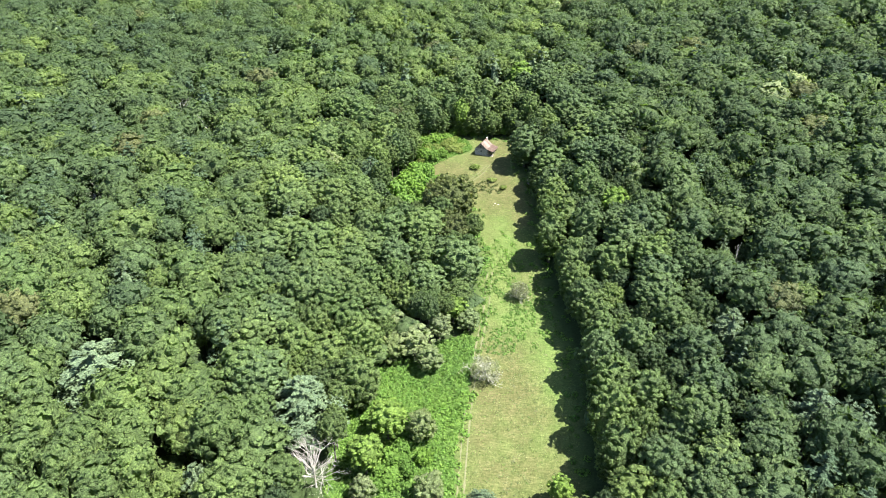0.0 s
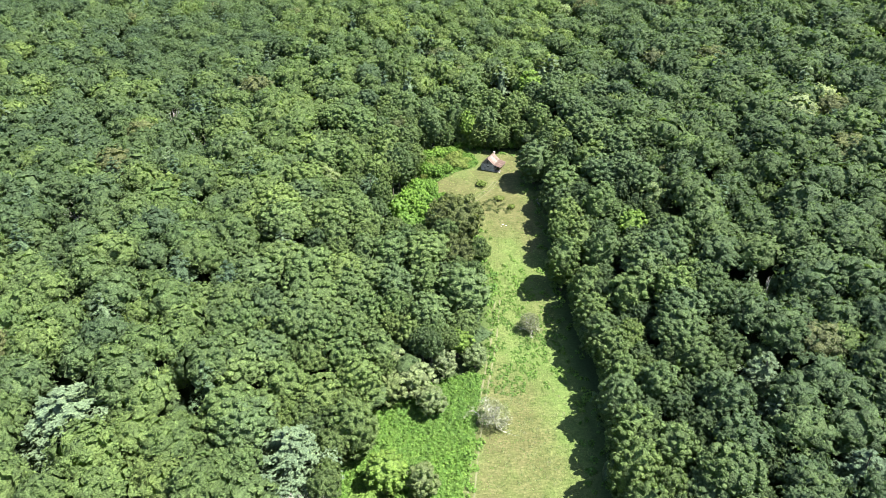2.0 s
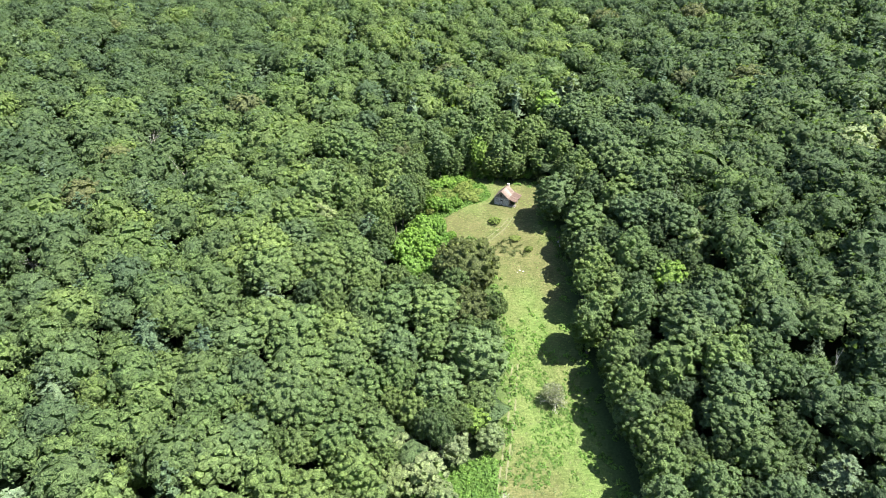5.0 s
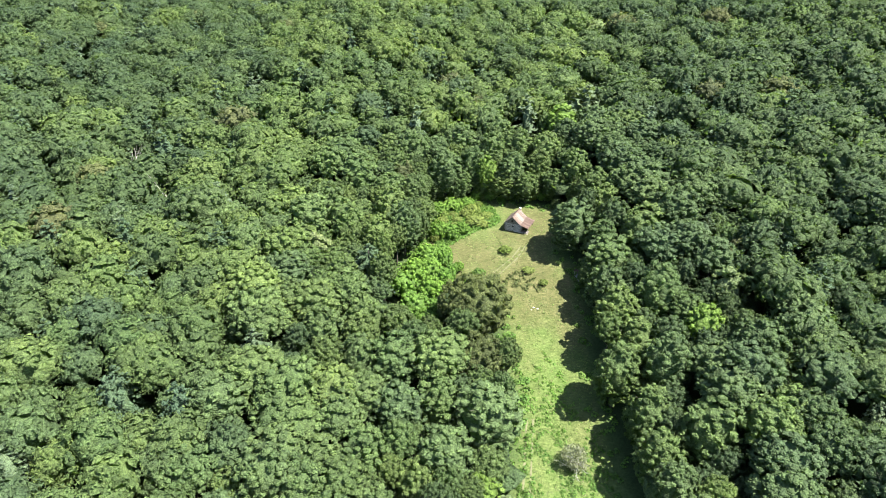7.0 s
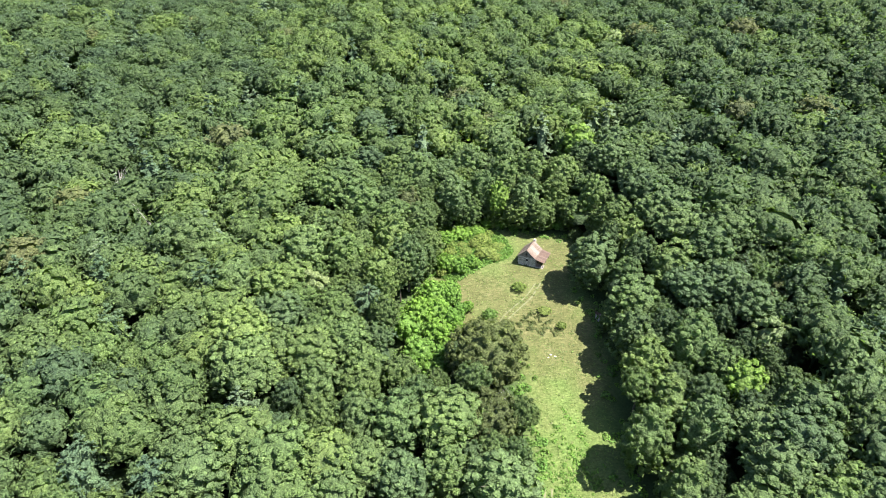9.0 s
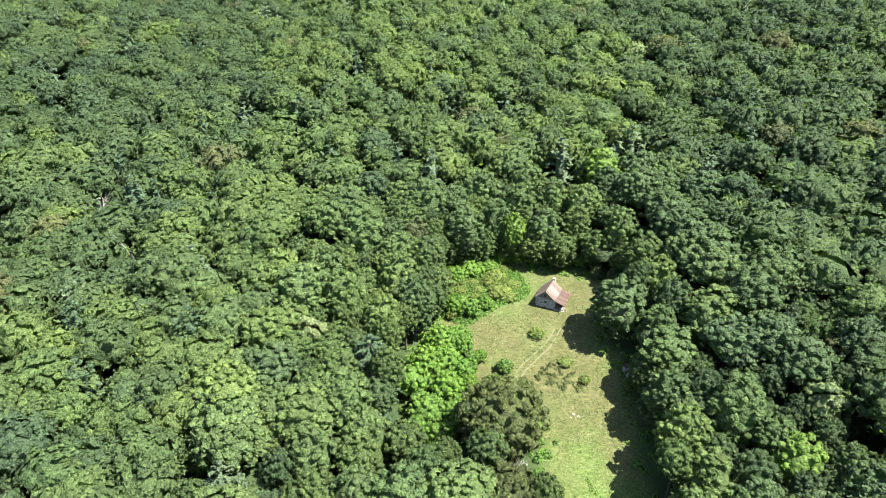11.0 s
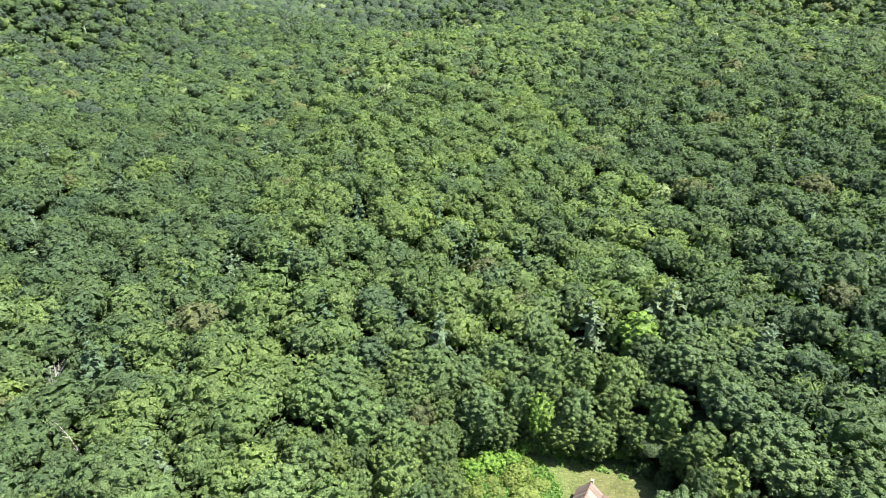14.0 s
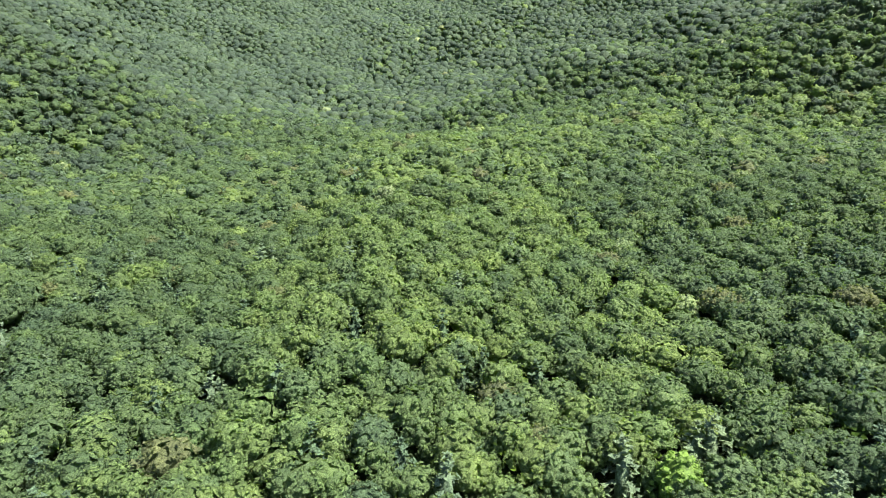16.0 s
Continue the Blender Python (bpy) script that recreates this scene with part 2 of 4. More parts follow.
def ground_material():
    """Leaf litter under the trees; a mown, part-dried meadow where the sheet is open."""
    m, nt, bsdf = shader("ground")
    attr = nt.nodes.new("ShaderNodeAttribute")
    attr.attribute_name = "meadow"
    wet = nt.nodes.new("ShaderNodeAttribute")
    wet.attribute_name = "lush"
    big, mid, fine, blades = (noise_tex(nt, s, 4.0, 0.65) for s in (0.055, 0.28, 1.9, 7.0))
    dry = ramp(nt, mid.outputs["Fac"], [(0.28, (0.0684, 0.0766, 0.0316)), (0.48, (0.0919, 0.0973, 0.0416)), (0.72, (0.125, 0.122, 0.0599))])
    green = ramp(nt, mid.outputs["Fac"], [(0.25, (0.078, 0.128, 0.0354)), (0.7, (0.111, 0.155, 0.052))])
    add = nt.nodes.new("ShaderNodeMath")
    add.operation = "ADD"
    add.use_clamp = True
    soft = ramp(nt, big.outputs["Fac"], [(0.46, (0, 0, 0)), (0.74, (0.7, 0.7, 0.7))])
    nt.links.new(soft.outputs["Color"], add.inputs[0])
    nt.links.new(wet.outputs["Fac"], add.inputs[1])
    grass = mix(nt, dry.outputs["Color"], green.outputs["Color"], add.outputs[0])
    f = ramp(nt, fine.outputs["Fac"], [(0.3, (0.7, 0.74, 0.66)), (0.7, (1.24, 1.2, 1.2))])
    b = ramp(nt, blades.outputs["Fac"], [(0.3, (0.7, 0.72, 0.7)), (0.7, (1.25, 1.22, 1.2))])
    grass = mix(nt, mix(nt, grass, f.outputs["Color"], 1.0, "MULTIPLY"), b.outputs["Color"], 1.0, "MULTIPLY")
    lay = noise_tex(nt, 1.0, 3.0, 0.6)
    turn = nt.nodes.new("ShaderNodeMapping")
    turn.inputs["Rotation"].default_value, turn.inputs["Scale"].default_value = (0, 0, 0.6), (0.7, 3.2, 1.0)
    drift = mix(nt, lay.inputs["Vector"].links[0].from_socket, mid.outputs["Color"], 2.2, "ADD")
    nt.links.new(drift, turn.inputs["Vector"])
    nt.links.new(turn.outputs["Vector"], lay.inputs["Vector"])
    laid = ramp(nt, lay.outputs["Fac"], [(0.34, (0.76, 0.8, 0.74)), (0.5, (1.0, 1.0, 1.0)), (0.66, (1.3, 1.26, 1.3))])
    grass = mix(nt, grass, laid.outputs["Color"], 1.0, "MULTIPLY")
    litter = ramp(nt, fine.outputs["Fac"], [(0.3, (0.028, 0.044, 0.017)), (0.7, (0.05, 0.078, 0.03))])
    nt.links.new(mix(nt, litter.outputs["Color"], grass, attr.outputs["Fac"]), bsdf.inputs["Base Color"])
    bsdf.inputs["Roughness"].default_value = 0.95
    bsdf.inputs["Specular IOR Level"].default_value = 0.1
    bp = nt.nodes.new("ShaderNodeBump")
    bp.inputs["Strength"].default_value, bp.inputs["Distance"].default_value = 0.9, 0.25
    nt.links.new(fine.outputs["Fac"], bp.inputs["Height"])
    bp2 = nt.nodes.new("ShaderNodeBump")
    bp2.inputs["Strength"].default_value, bp2.inputs["Distance"].default_value = 0.7, 0.08
    nt.links.new(blades.outputs["Fac"], bp2.inputs["Height"])
    nt.links.new(bp.outputs["Normal"], bp2.inputs["Normal"])
    nt.links.new(bp2.outputs["Normal"], bsdf.inputs["Normal"])
    return m


GROUND = ground_material()
rng = np.random.default_rng(7)


# ---- mesh helpers ----
def mesh_of(name, verts, tris, material, tone=None):
    """A mesh of triangles from arrays, with an optional tone for each vertex."""
    verts, tris = np.asarray(verts, np.float32), np.asarray(tris, np.int32)
    me = bpy.data.meshes.new(name)
    me.vertices.add(len(verts))
    me.vertices.foreach_set("co", verts.ravel())
    me.loops.add(tris.size)
    me.loops.foreach_set("vertex_index", tris.ravel())
    me.polygons.add(len(tris))
    me.polygons.foreach_set("loop_start", np.arange(0, tris.size, 3, dtype=np.int32))
    if tone is not None:
        me.attributes.new("tone", "FLOAT", "POINT").data.foreach_set("value", np.asarray(tone, np.float32))
    me.update(calc_edges=True)
    me.materials.append(material)
    return me


def joined(pieces):
    """One pair of arrays out of many (verts, tris)."""
    vs, fs, n = [], [], 0
    for v, f in pieces:
        vs.append(v)
        fs.append(np.asarray(f) + n)
        n += len(v)
    return np.concatenate(vs), np.concatenate(fs)


def part(name, bm, material, parent, label=""):
    me = bpy.data.meshes.new(name)
    bm.to_mesh(me)
    bm.free()
    me.materials.append(material)
    ob = new(name, me)
    ob.parent = parent
    return tagged(ob, label)


def child(name, me, parent, label=""):
    ob = new(name, me)
    ob.parent = parent
    return tagged(ob, label)


def smooth(t):
    t = np.clip(t, 0, 1)
    return t * t * (3 - 2 * t)


# ---- the lie of the land ----
def hill(x, y, cx, cy, sx, sy):
    return np.exp(-(((x - cx) / sx) ** 2) - ((y - cy) / sy) ** 2)


RIDGES = (
    [(28, 960, 58), (90, 1005, 105), (201, 1084, 166), (343, 1141, 223), (600, 1230, 330), (1000, 1320, 420)],
    [(-185, 1480, 145), (-100, 1560, 205), (30, 1650, 262), (250, 1800, 345), (600, 1980, 430)],
    [(-150, 1180, 80), (-254, 1335, 116), (-433, 1652, 224), (-700, 2124, 352), (-800, 2300, 356)],
    [(-215, 870, 38), (-282, 913, 60), (-372, 939, 82), (-459, 941, 120), (-640, 1000, 205), (-1000, 1100, 350)],
    [(150, 730, 58), (307, 728, 118), (371, 801, 172), (620, 880, 300), (1000, 950, 420)],
)


def ridge_height(x, y, line, fall=0.5):
    """Height of a ridge: its crest, falling away on both sides."""
    best = np.full(np.shape(x), -1e4)
    for (ax, ay, az), (bx, by, bz) in zip(line, line[1:]):
        dx, dy = bx - ax, by - ay
        u = np.clip(((x - ax) * dx + (y - ay) * dy) / (dx * dx + dy * dy), 0, 1)
        off = np.hypot(x - ax - u * dx, y - ay - u * dy)
        best = np.maximum(best, az + u * (bz - az) - fall * (np.sqrt(off * off + 900) - 30))
    return best


def ground_z(x, y):
    """Height of the ground: the hollow with its meadow, and the mountain round its head."""
    x, y = np.asarray(x, float), np.asarray(y, float)
    u, v = np.clip(x, -500, 500) / 100, (np.clip(y, -100, 850) - 250) / 100
    near = -4.387 + 14.024 * v - 0.833 * v**2 + 0.153 * v**3
    near = near + u * (4.78 + 2.274 * v - 0.294 * v**2) + u * u * (5.842 - 1.803 * v) - 0.225 * u**3
    near = near - 3.6 * hill(x, y, 27, 170, 45, 24) + 2.2 * hill(x, y, 20, 246, 45, 22)
    near = near + 9 * np.exp(-(((x + 35) / 42) ** 2)) * np.clip((y - 290) / 60, 0, 1) * np.clip((700 - y) / 100, 0, 1)
    near = near - 8 * np.exp(-(((x + 130) / 50) ** 2)) * np.clip((y - 200) / 60, 0, 1) * np.clip((750 - y) / 100, 0, 1)
    # the valley line and the slopes on both sides of it
    axis = np.interp(y, (-800, 300, 520, 800, 1150, 1500, 2050), (20, 10, -135, -145, -140, -182, -200))
    floor = np.interp(y, (-800, 0, 250, 550, 800, 1020, 1150, 1500, 2050, 2500, 4500), (-140, -45, -5, 10, 36, 57, 80, 150, 325, 470, 600))
    d = np.abs(x - axis)
    c = np.minimum(d, 620)
    far = floor + 0.05 * c + 0.0003 * c * c + 0.25 * np.minimum(d - c, 900)
    heights = [far] + [ridge_height(x, y, line) for line in RIDGES]
    far = 9 * np.logaddexp.reduce([h / 9 for h in heights], axis=0)
    far = far + np.minimum(d, 350) / 350 * 8 * np.sin(y / 47 + 0.004 * x + 0.5) * (x < axis)
    far = far + 6 * np.sin(x / 67 + 1.3) * np.sin(y / 81 + 0.4) + 4 * np.sin(x / 31 + y / 47)
    back = np.hypot(x + 9, y - 161)
    gap = np.exp(-(((np.arctan2(x + 9, y - 161) + 0.357) / 0.035) ** 2))
    far = far - gap * smooth((back - 2000) / 500) * 160
    w = np.maximum(smooth((y - 640) / 260), smooth((np.abs(x) - 260) / 220))
    w = np.maximum(w, smooth((-40 - y) / 200))
    return near * (1 - w) + far * w


MEADOW = [(3, 78), (3.8, 117), (7.5, 131), (11, 154), (15, 172), (17, 190), (15.5, 200), (16, 213), (10, 220), (2, 220), (-10, 210), (-14, 232), (-8, 245), (-5, 262), (-3, 271), (10, 272), (22, 268), (31, 264), (38, 260), (38.5, 250), (35, 246), (31, 240), (37, 230), (37, 222), (35, 205), (34, 190), (36, 165), (37, 148), (37, 135), (36, 122), (33, 108), (31, 95), (28, 78)]
HERBS = [(-22, 88), (-22, 106), (-21, 125), (-15, 138), (-6, 147), (8, 153), (11, 153), (7, 131), (3, 117), (2.5, 106), (2, 88)]

THICKETS = ([(-8, 243), (0, 240), (2.0, 233), (2.2, 228), (0, 224), (-2, 217), (-4, 210), (-9, 207), (-15, 210), (-14, 222), (-13, 230), (-11, 237)], [(-6, 249), (0, 245.5), (6, 250), (9, 252.5), (15, 254), (16.5, 258), (15, 265), (12.5, 269), (5, 271), (-5, 270)], [(-3, 128), (-12, 118), (-20, 108), (-12, 106), (-2, 112)])


def inside(x, y, poly):
    x, y = np.asarray(x, float), np.asarray(y, float)
    hit = np.zeros(x.shape, bool)
    for (ax, ay), (bx, by) in zip(poly, poly[1:] + poly[:1]):
        cross = (ay > y) != (by > y)
        hit ^= cross & (x < (bx - ax) * (y - ay) / (by - ay + 1e-12) + ax)
    return hit


def open_share(x, y, poly, soft=2.0):
    """Share of a small ring round a place that lies in the outline: a soft edge."""
    total = inside(x, y, poly).astype(float)
    for k in range(8):
        total = total + inside(x + soft * math.cos(k * math.pi / 4), y + soft * math.sin(k * math.pi / 4), poly)
    return total / 9


def spaced(inner_a, inner_b, step, outer_a, outer_b):
    """Even steps over the middle, growing steps outwards to both ends."""
    mid = list(np.arange(inner_a, inner_b + step, step))
    lo, hi, s = [inner_a], [mid[-1]], step
    while lo[-1] > outer_a or hi[-1] < outer_b:
        s = min(s * 1.18, 60)
        lo.append(lo[-1] - s)
        hi.append(hi[-1] + s)
    return np.array(lo[:0:-1] + mid + hi[1:])


gx, gy = spaced(-22, 42, 1.6, -3200, 3200), spaced(84, 276, 1.6, -2600, 4200)
XX, YY = np.meshgrid(gx, gy, indexing="ij")
ZZ = ground_z(XX, YY)
idx = np.arange(XX.size).reshape(XX.shape)
a, b, c_, d_ = idx[:-1, :-1].ravel(), idx[1:, :-1].ravel(), idx[1:, 1:].ravel(), idx[:-1, 1:].ravel()
ground_me = mesh_of("ground", np.stack([XX.ravel(), YY.ravel(), ZZ.ravel()], -1), np.concatenate([np.stack([a, b, c_], -1), np.stack([a, c_, d_], -1)]), GROUND)
share = np.clip(1.3 * np.maximum(open_share(XX, YY, MEADOW, 3.0), open_share(XX, YY, HERBS, 3.0)), 0, 1).ravel()
ground_me.attributes.new("meadow", "FLOAT", "POINT").data.foreach_set("value", share.astype(np.float32))
wet = 0.8 * (1 - open_share(XX, YY, MEADOW, 3.5)) + 0.9 * hill(XX, YY, 33, 148, 5, 28) + 0.8 * hill(XX, YY, 22, 168, 9, 16) + 0.55 * hill(XX, YY, 24, 195, 7, 18) + 0.9 * hill(XX, YY, 8, 262, 11, 7) + 0.9 * inside(XX, YY, HERBS)
ground_me.attributes.new("lush", "FLOAT", "POINT").data.foreach_set("value", np.clip(wet, 0, 1).ravel().astype(np.float32))
ground_me.polygons.foreach_set("use_smooth", np.ones(len(ground_me.polygons), bool))
tagged(new("ground", ground_me), "sloping meadow and leaf-covered mountain forest floor", "ground", kind="structure")


def z_at(x, y):
    return float(ground_z(x, y))


def ribbon(points, wide, lift):
    """A strip draped over the ground along a smooth line."""
    p = np.array(points, float)
    t = np.linspace(0, len(p) - 1, 90)
    line = np.stack([np.interp(t, range(len(p)), p[:, k]) for k in (0, 1)], -1)
    for _ in range(6):
        line[1:-1] = (line[:-2] + 2 * line[1:-1] + line[2:]) / 4
    side = np.gradient(line, axis=0)
    side = np.stack([side[:, 1], -side[:, 0]], -1) / np.linalg.norm(side, axis=1)[:, None]
    w = wide / 2 * (1 + 0.35 * rng.standard_normal(len(line)))[:, None]
    v = []
    for k in (-1, 0, 1):
        q = line + side * w * k
        v.append(np.c_[q, ground_z(q[:, 0], q[:, 1]) + lift * (1 if k == 0 else 0.25)])
    n = len(line)
    i = np.arange(n - 1)
    f = [np.stack([i + o, i + n + o, i + n + 1 + o], -1) for o in (0, n)] + [np.stack([i + o, i + n + 1 + o, i + 1 + o], -1) for o in (0, n)]
    return np.concatenate(v), np.concatenate(f)


TRACK = [(3.5, 92), (5.6, 108), (7.3, 122), (9.1, 134), (11.8, 149), (14.3, 161), (16.4, 171), (18.4, 185)]
for off in (-0.75, 0.75):
    v, f = ribbon([(x + off, y) for x, y in TRACK], 0.42, 0.06)
    tagged(new("wheel_rut", mesh_of("wheel_rut", v, f, RUT)), "pale worn wheel rut in the meadow grass", "track", "wheel ruts", "structure")
for off in (-0.7, 0.7):
    v, f = ribbon([(8 + off, 221), (10 + off, 227 - off * 0.3), (13 + off, 231.5 - off * 0.6), (16.5 + off * 0.8, 235 - off * 0.7), (19.5 + off * 0.8, 238 - off * 0.6), (22.5 + off, 243)], 0.34, 0.04)
    tagged(new("wheel_rut", mesh_of("wheel_rut", v, f, RUT)), "faint worn rut curving towards the cabin", "track", "yard ruts", "structure")


# ---- plant forms ----
def ico():
    g = (1 + 5**0.5) / 2
    v = np.array([(-1, g, 0), (1, g, 0), (-1, -g, 0), (1, -g, 0), (0, -1, g), (0, 1, g), (0, -1, -g), (0, 1, -g), (g, 0, -1), (g, 0, 1), (-g, 0, -1), (-g, 0, 1)], float)
    f = "0 11 5 0 5 1 0 1 7 0 7 10 0 10 11 1 5 9 5 11 4 11 10 2 10 7 6 7 1 8 3 9 4 3 4 2 3 2 6 3 6 8 3 8 9 4 9 5 2 4 11 6 2 10 8 6 7 9 8 1"
    return v / np.linalg.norm(v[0]), np.array(f.split(), int).reshape(-1, 3)


ICO_V, ICO_F = ico()


def finer(v, f):
    """Every triangle of a ball split in four."""
    v, at, out = list(v), {}, []

    def half(a, b):
        key = (min(a, b), max(a, b))
        if key not in at:
            m = v[a] + v[b]
            at[key] = len(v)
            v.append(m / np.linalg.norm(m))
        return at[key]

    for a, b, c in f:
        ab, bc, ca = half(a, b), half(b, c), half(c, a)
        out += [(a, ab, ca), (b, bc, ab), (c, ca, bc), (ab, bc, ca)]
    return np.array(v), np.array(out)


BALL_V, BALL_F = finer(ICO_V, ICO_F)


def lump(centre, radius, rough, flat=1.0):
    v = ICO_V * (1 + rough * rng.standard_normal((12, 1))) * radius
    spin = rng.uniform(0, 6.28)
    c, s = math.cos(spin), math.sin(spin)
    v = np.stack([v[:, 0] * c - v[:, 1] * s, v[:, 0] * s + v[:, 1] * c, v[:, 2] * flat], -1)
    return v + centre, ICO_F


def sprays(points, normals, size, long=1.35):
    """Leaf sprays: one pointed triangle at each point, facing about along its normal."""
    n = len(points)
    nr = normals / np.linalg.norm(normals, axis=1)[:, None]
    t = np.cross(nr, rng.standard_normal((n, 3)))
    t /= np.linalg.norm(t, axis=1)[:, None]
    b = np.cross(nr, t)
    s = (np.asarray(size) * rng.uniform(0.65, 1.35, n))[:, None]
    v = np.stack([points - t * s * long * 0.55 - b * s * 0.75, points + t * s * long, points - t * s * long * 0.45 + b * s * 0.8 - nr * s * 0.3], 1).reshape(-1, 3)
    return v, np.arange(3 * n).reshape(-1, 3)


def directions(n, low=-0.5):
    """Even, jittered directions over the upper part of a sphere."""
    z = np.linspace(0.98, low, n) + rng.uniform(-0.06, 0.06, n)
    z = np.clip(z, -1, 1)
    a = np.arange(n) * 2.39996 + rng.uniform(-0.35, 0.35, n)
    r = np.sqrt(1 - z * z)
    return np.stack([r * np.cos(a), r * np.sin(a), z], -1)


def shell(at, way, r, rough, flat=0.85, back=-0.15):
    """The outer side of one leafy tuft of a crown, uneven."""
    v, f = lump((0, 0, 0), 1.0, rough, flat)
    c = v[f].mean(1)
    f = f[(c @ way) / np.linalg.norm(c, axis=1) > back]
    used, f = np.unique(f, return_inverse=True)
    return v[used] * r + at, f.reshape(-1, 3)


FAN_F = np.array([(0, k, k % 5 + 1) for k in range(1, 6)])


def cap(at, way, r):
    """A small leafy tuft seen from far: five uneven faces round a tip."""
    side = np.cross(way, rng.standard_normal(3))
    side /= np.linalg.norm(side)
    other = np.cross(way, side)
    a = np.arange(5) * 1.2566 + rng.uniform(-0.3, 0.3, 5)
    rim = (np.cos(a)[:, None] * side + np.sin(a)[:, None] * other) * rng.uniform(0.8, 1.25, (5, 1)) - way * rng.uniform(0.25, 0.6, (5, 1))
    return np.concatenate([[way * rng.uniform(0.35, 0.65) + 0.2 * rng.standard_normal(3)], rim]) * r + at, FAN_F


def crown(tufts, cards, size, low=-0.35, gap=0.0, shape=(4.5, 4.5, 4.8), tuft=(0.5, 0.95), mid=13.3, boughs=8, deep=0.24, body=0.88, coarse=False, stir=0.5, rough=0.22):
    """A broad crown that swells into a few boughs, covered with leafy tufts and loose sprays."""
    heart, size_m = np.array((0, 0, mid)), np.array(shape)
    way = directions(boughs, low) + 0.25 * rng.standard_normal((boughs, 3))
    way /= np.linalg.norm(way, axis=1)[:, None]
    swell = rng.uniform(0.3, 1.0, boughs) * deep
    wide = 2.0 / math.sqrt(boughs) * rng.uniform(0.7, 1.1, boughs)

    def grown(d):
        return (1 - 0.6 * deep + (swell * np.exp(-(2 - 2 * (d @ way.T)) / (wide * wide))).max(1))[:, None]

    bv, bf = (ICO_V, ICO_F) if coarse else (BALL_V, BALL_F)
    out = [(bv * grown(bv) * (1 + 0.06 * rng.standard_normal((len(bv), 1))) * size_m * body + heart, bf)]
    d = directions(tufts, low) + 0.5 / math.sqrt(tufts) * rng.standard_normal((tufts, 3))
    d /= np.linalg.norm(d, axis=1)[:, None]
    d = d[rng.random(tufts) >= gap]
    n = len(d)
    r = rng.uniform(*tuft, n)
    at = heart + d * grown(d) * size_m * rng.uniform(0.92, 1.05, (n, 1))
    for k in range(n):
        out.append(cap(at[k], d[k], r[k]) if coarse else shell(at[k], d[k], r[k] * 0.86, rough))
    if cards:
        q, rr = np.repeat(d, cards, 0), np.repeat(r, cards)[:, None]
        w = rng.standard_normal(q.shape) + q * 1.1 + np.array((0, 0, 0.35))
        w /= np.linalg.norm(w, axis=1)[:, None]
        p = np.repeat(at, cards, 0) + w * rr * rng.uniform(0.72, 1.12, (len(q), 1)) * np.array((1, 1, 0.85))
        out.append(sprays(p, w + stir * rng.standard_normal(q.shape) + np.array((0, 0, 0.3)), size, 1.15))
    return joined(out)


def tube(a, b, ra, rb, sides=6):
    a, b = np.asarray(a, float), np.asarray(b, float)
    ax = (b - a) / (np.linalg.norm(b - a) + 1e-9)
    t = np.cross(ax, (0.31, 0.77, 0.55))
    t /= np.linalg.norm(t)
    s = np.cross(ax, t)
    ang = np.arange(sides) * 2 * math.pi / sides
    ring = np.cos(ang)[:, None] * t + np.sin(ang)[:, None] * s
    i = np.arange(sides)
    j = (i + 1) % sides
    f = np.concatenate([np.stack([i, j, j + sides], -1), np.stack([i, j + sides, i + sides], -1)])
    return np.concatenate([a + ring * ra, b + ring * rb]), f


def trunk(height, radius, limbs=6, spread=3.2, low=0.4):
    out, p, r = [], np.array((0, 0, -0.8)), radius * 1.35
    steps = 5
    for k in range(steps):
        q = np.array((rng.uniform(-0.18, 0.18), rng.uniform(-0.18, 0.18), height * (k + 1) / steps))
        nr = radius * (1 - 0.75 * (k + 1) / steps)
        out.append(tube(p, q, r, nr, 8))
        p, r = q, nr
    for k in range(limbs):
        z = height * (low + (0.95 - low) * k / limbs)
        a = k * 2.4 + rng.uniform(-0.3, 0.3)
        mid = np.array((math.cos(a) * spread * 0.5, math.sin(a) * spread * 0.5, z + height * 0.07))
        end = np.array((math.cos(a) * spread, math.sin(a) * spread, z + height * 0.17))
        out.append(tube((0, 0, z), mid, radius * 0.38, radius * 0.25, 5))
        out.append(tube(mid, end, radius * 0.25, radius * 0.07, 5))
    return joined(out)


def twigs(height, spread, count, r0=0.16, levels=3, lean=0.5):
    """Bare branching wood, tapering, forking at each level."""
    out = []

    def grow(p, way, length, r, level):
        q = p + way * length
        out.append(tube(p, q, r, r * 0.6, 5 if level == 0 else 4))
        if level >= levels:
            return
        for _ in range(count if level == 0 else 3):
            w = way + lean * rng.standard_normal(3) * np.array((spread, spread, 0.6))
            w /= np.linalg.norm(w)
            start = p + way * length * rng.uniform(0.35, 1.0)
            grow(start, w, length * rng.uniform(0.5, 0.8), r * 0.5, level + 1)

    grow(np.array((0, 0, -0.4)), np.array((0, 0, 1.0)), height * 0.55, r0, 0)
    return joined(out)


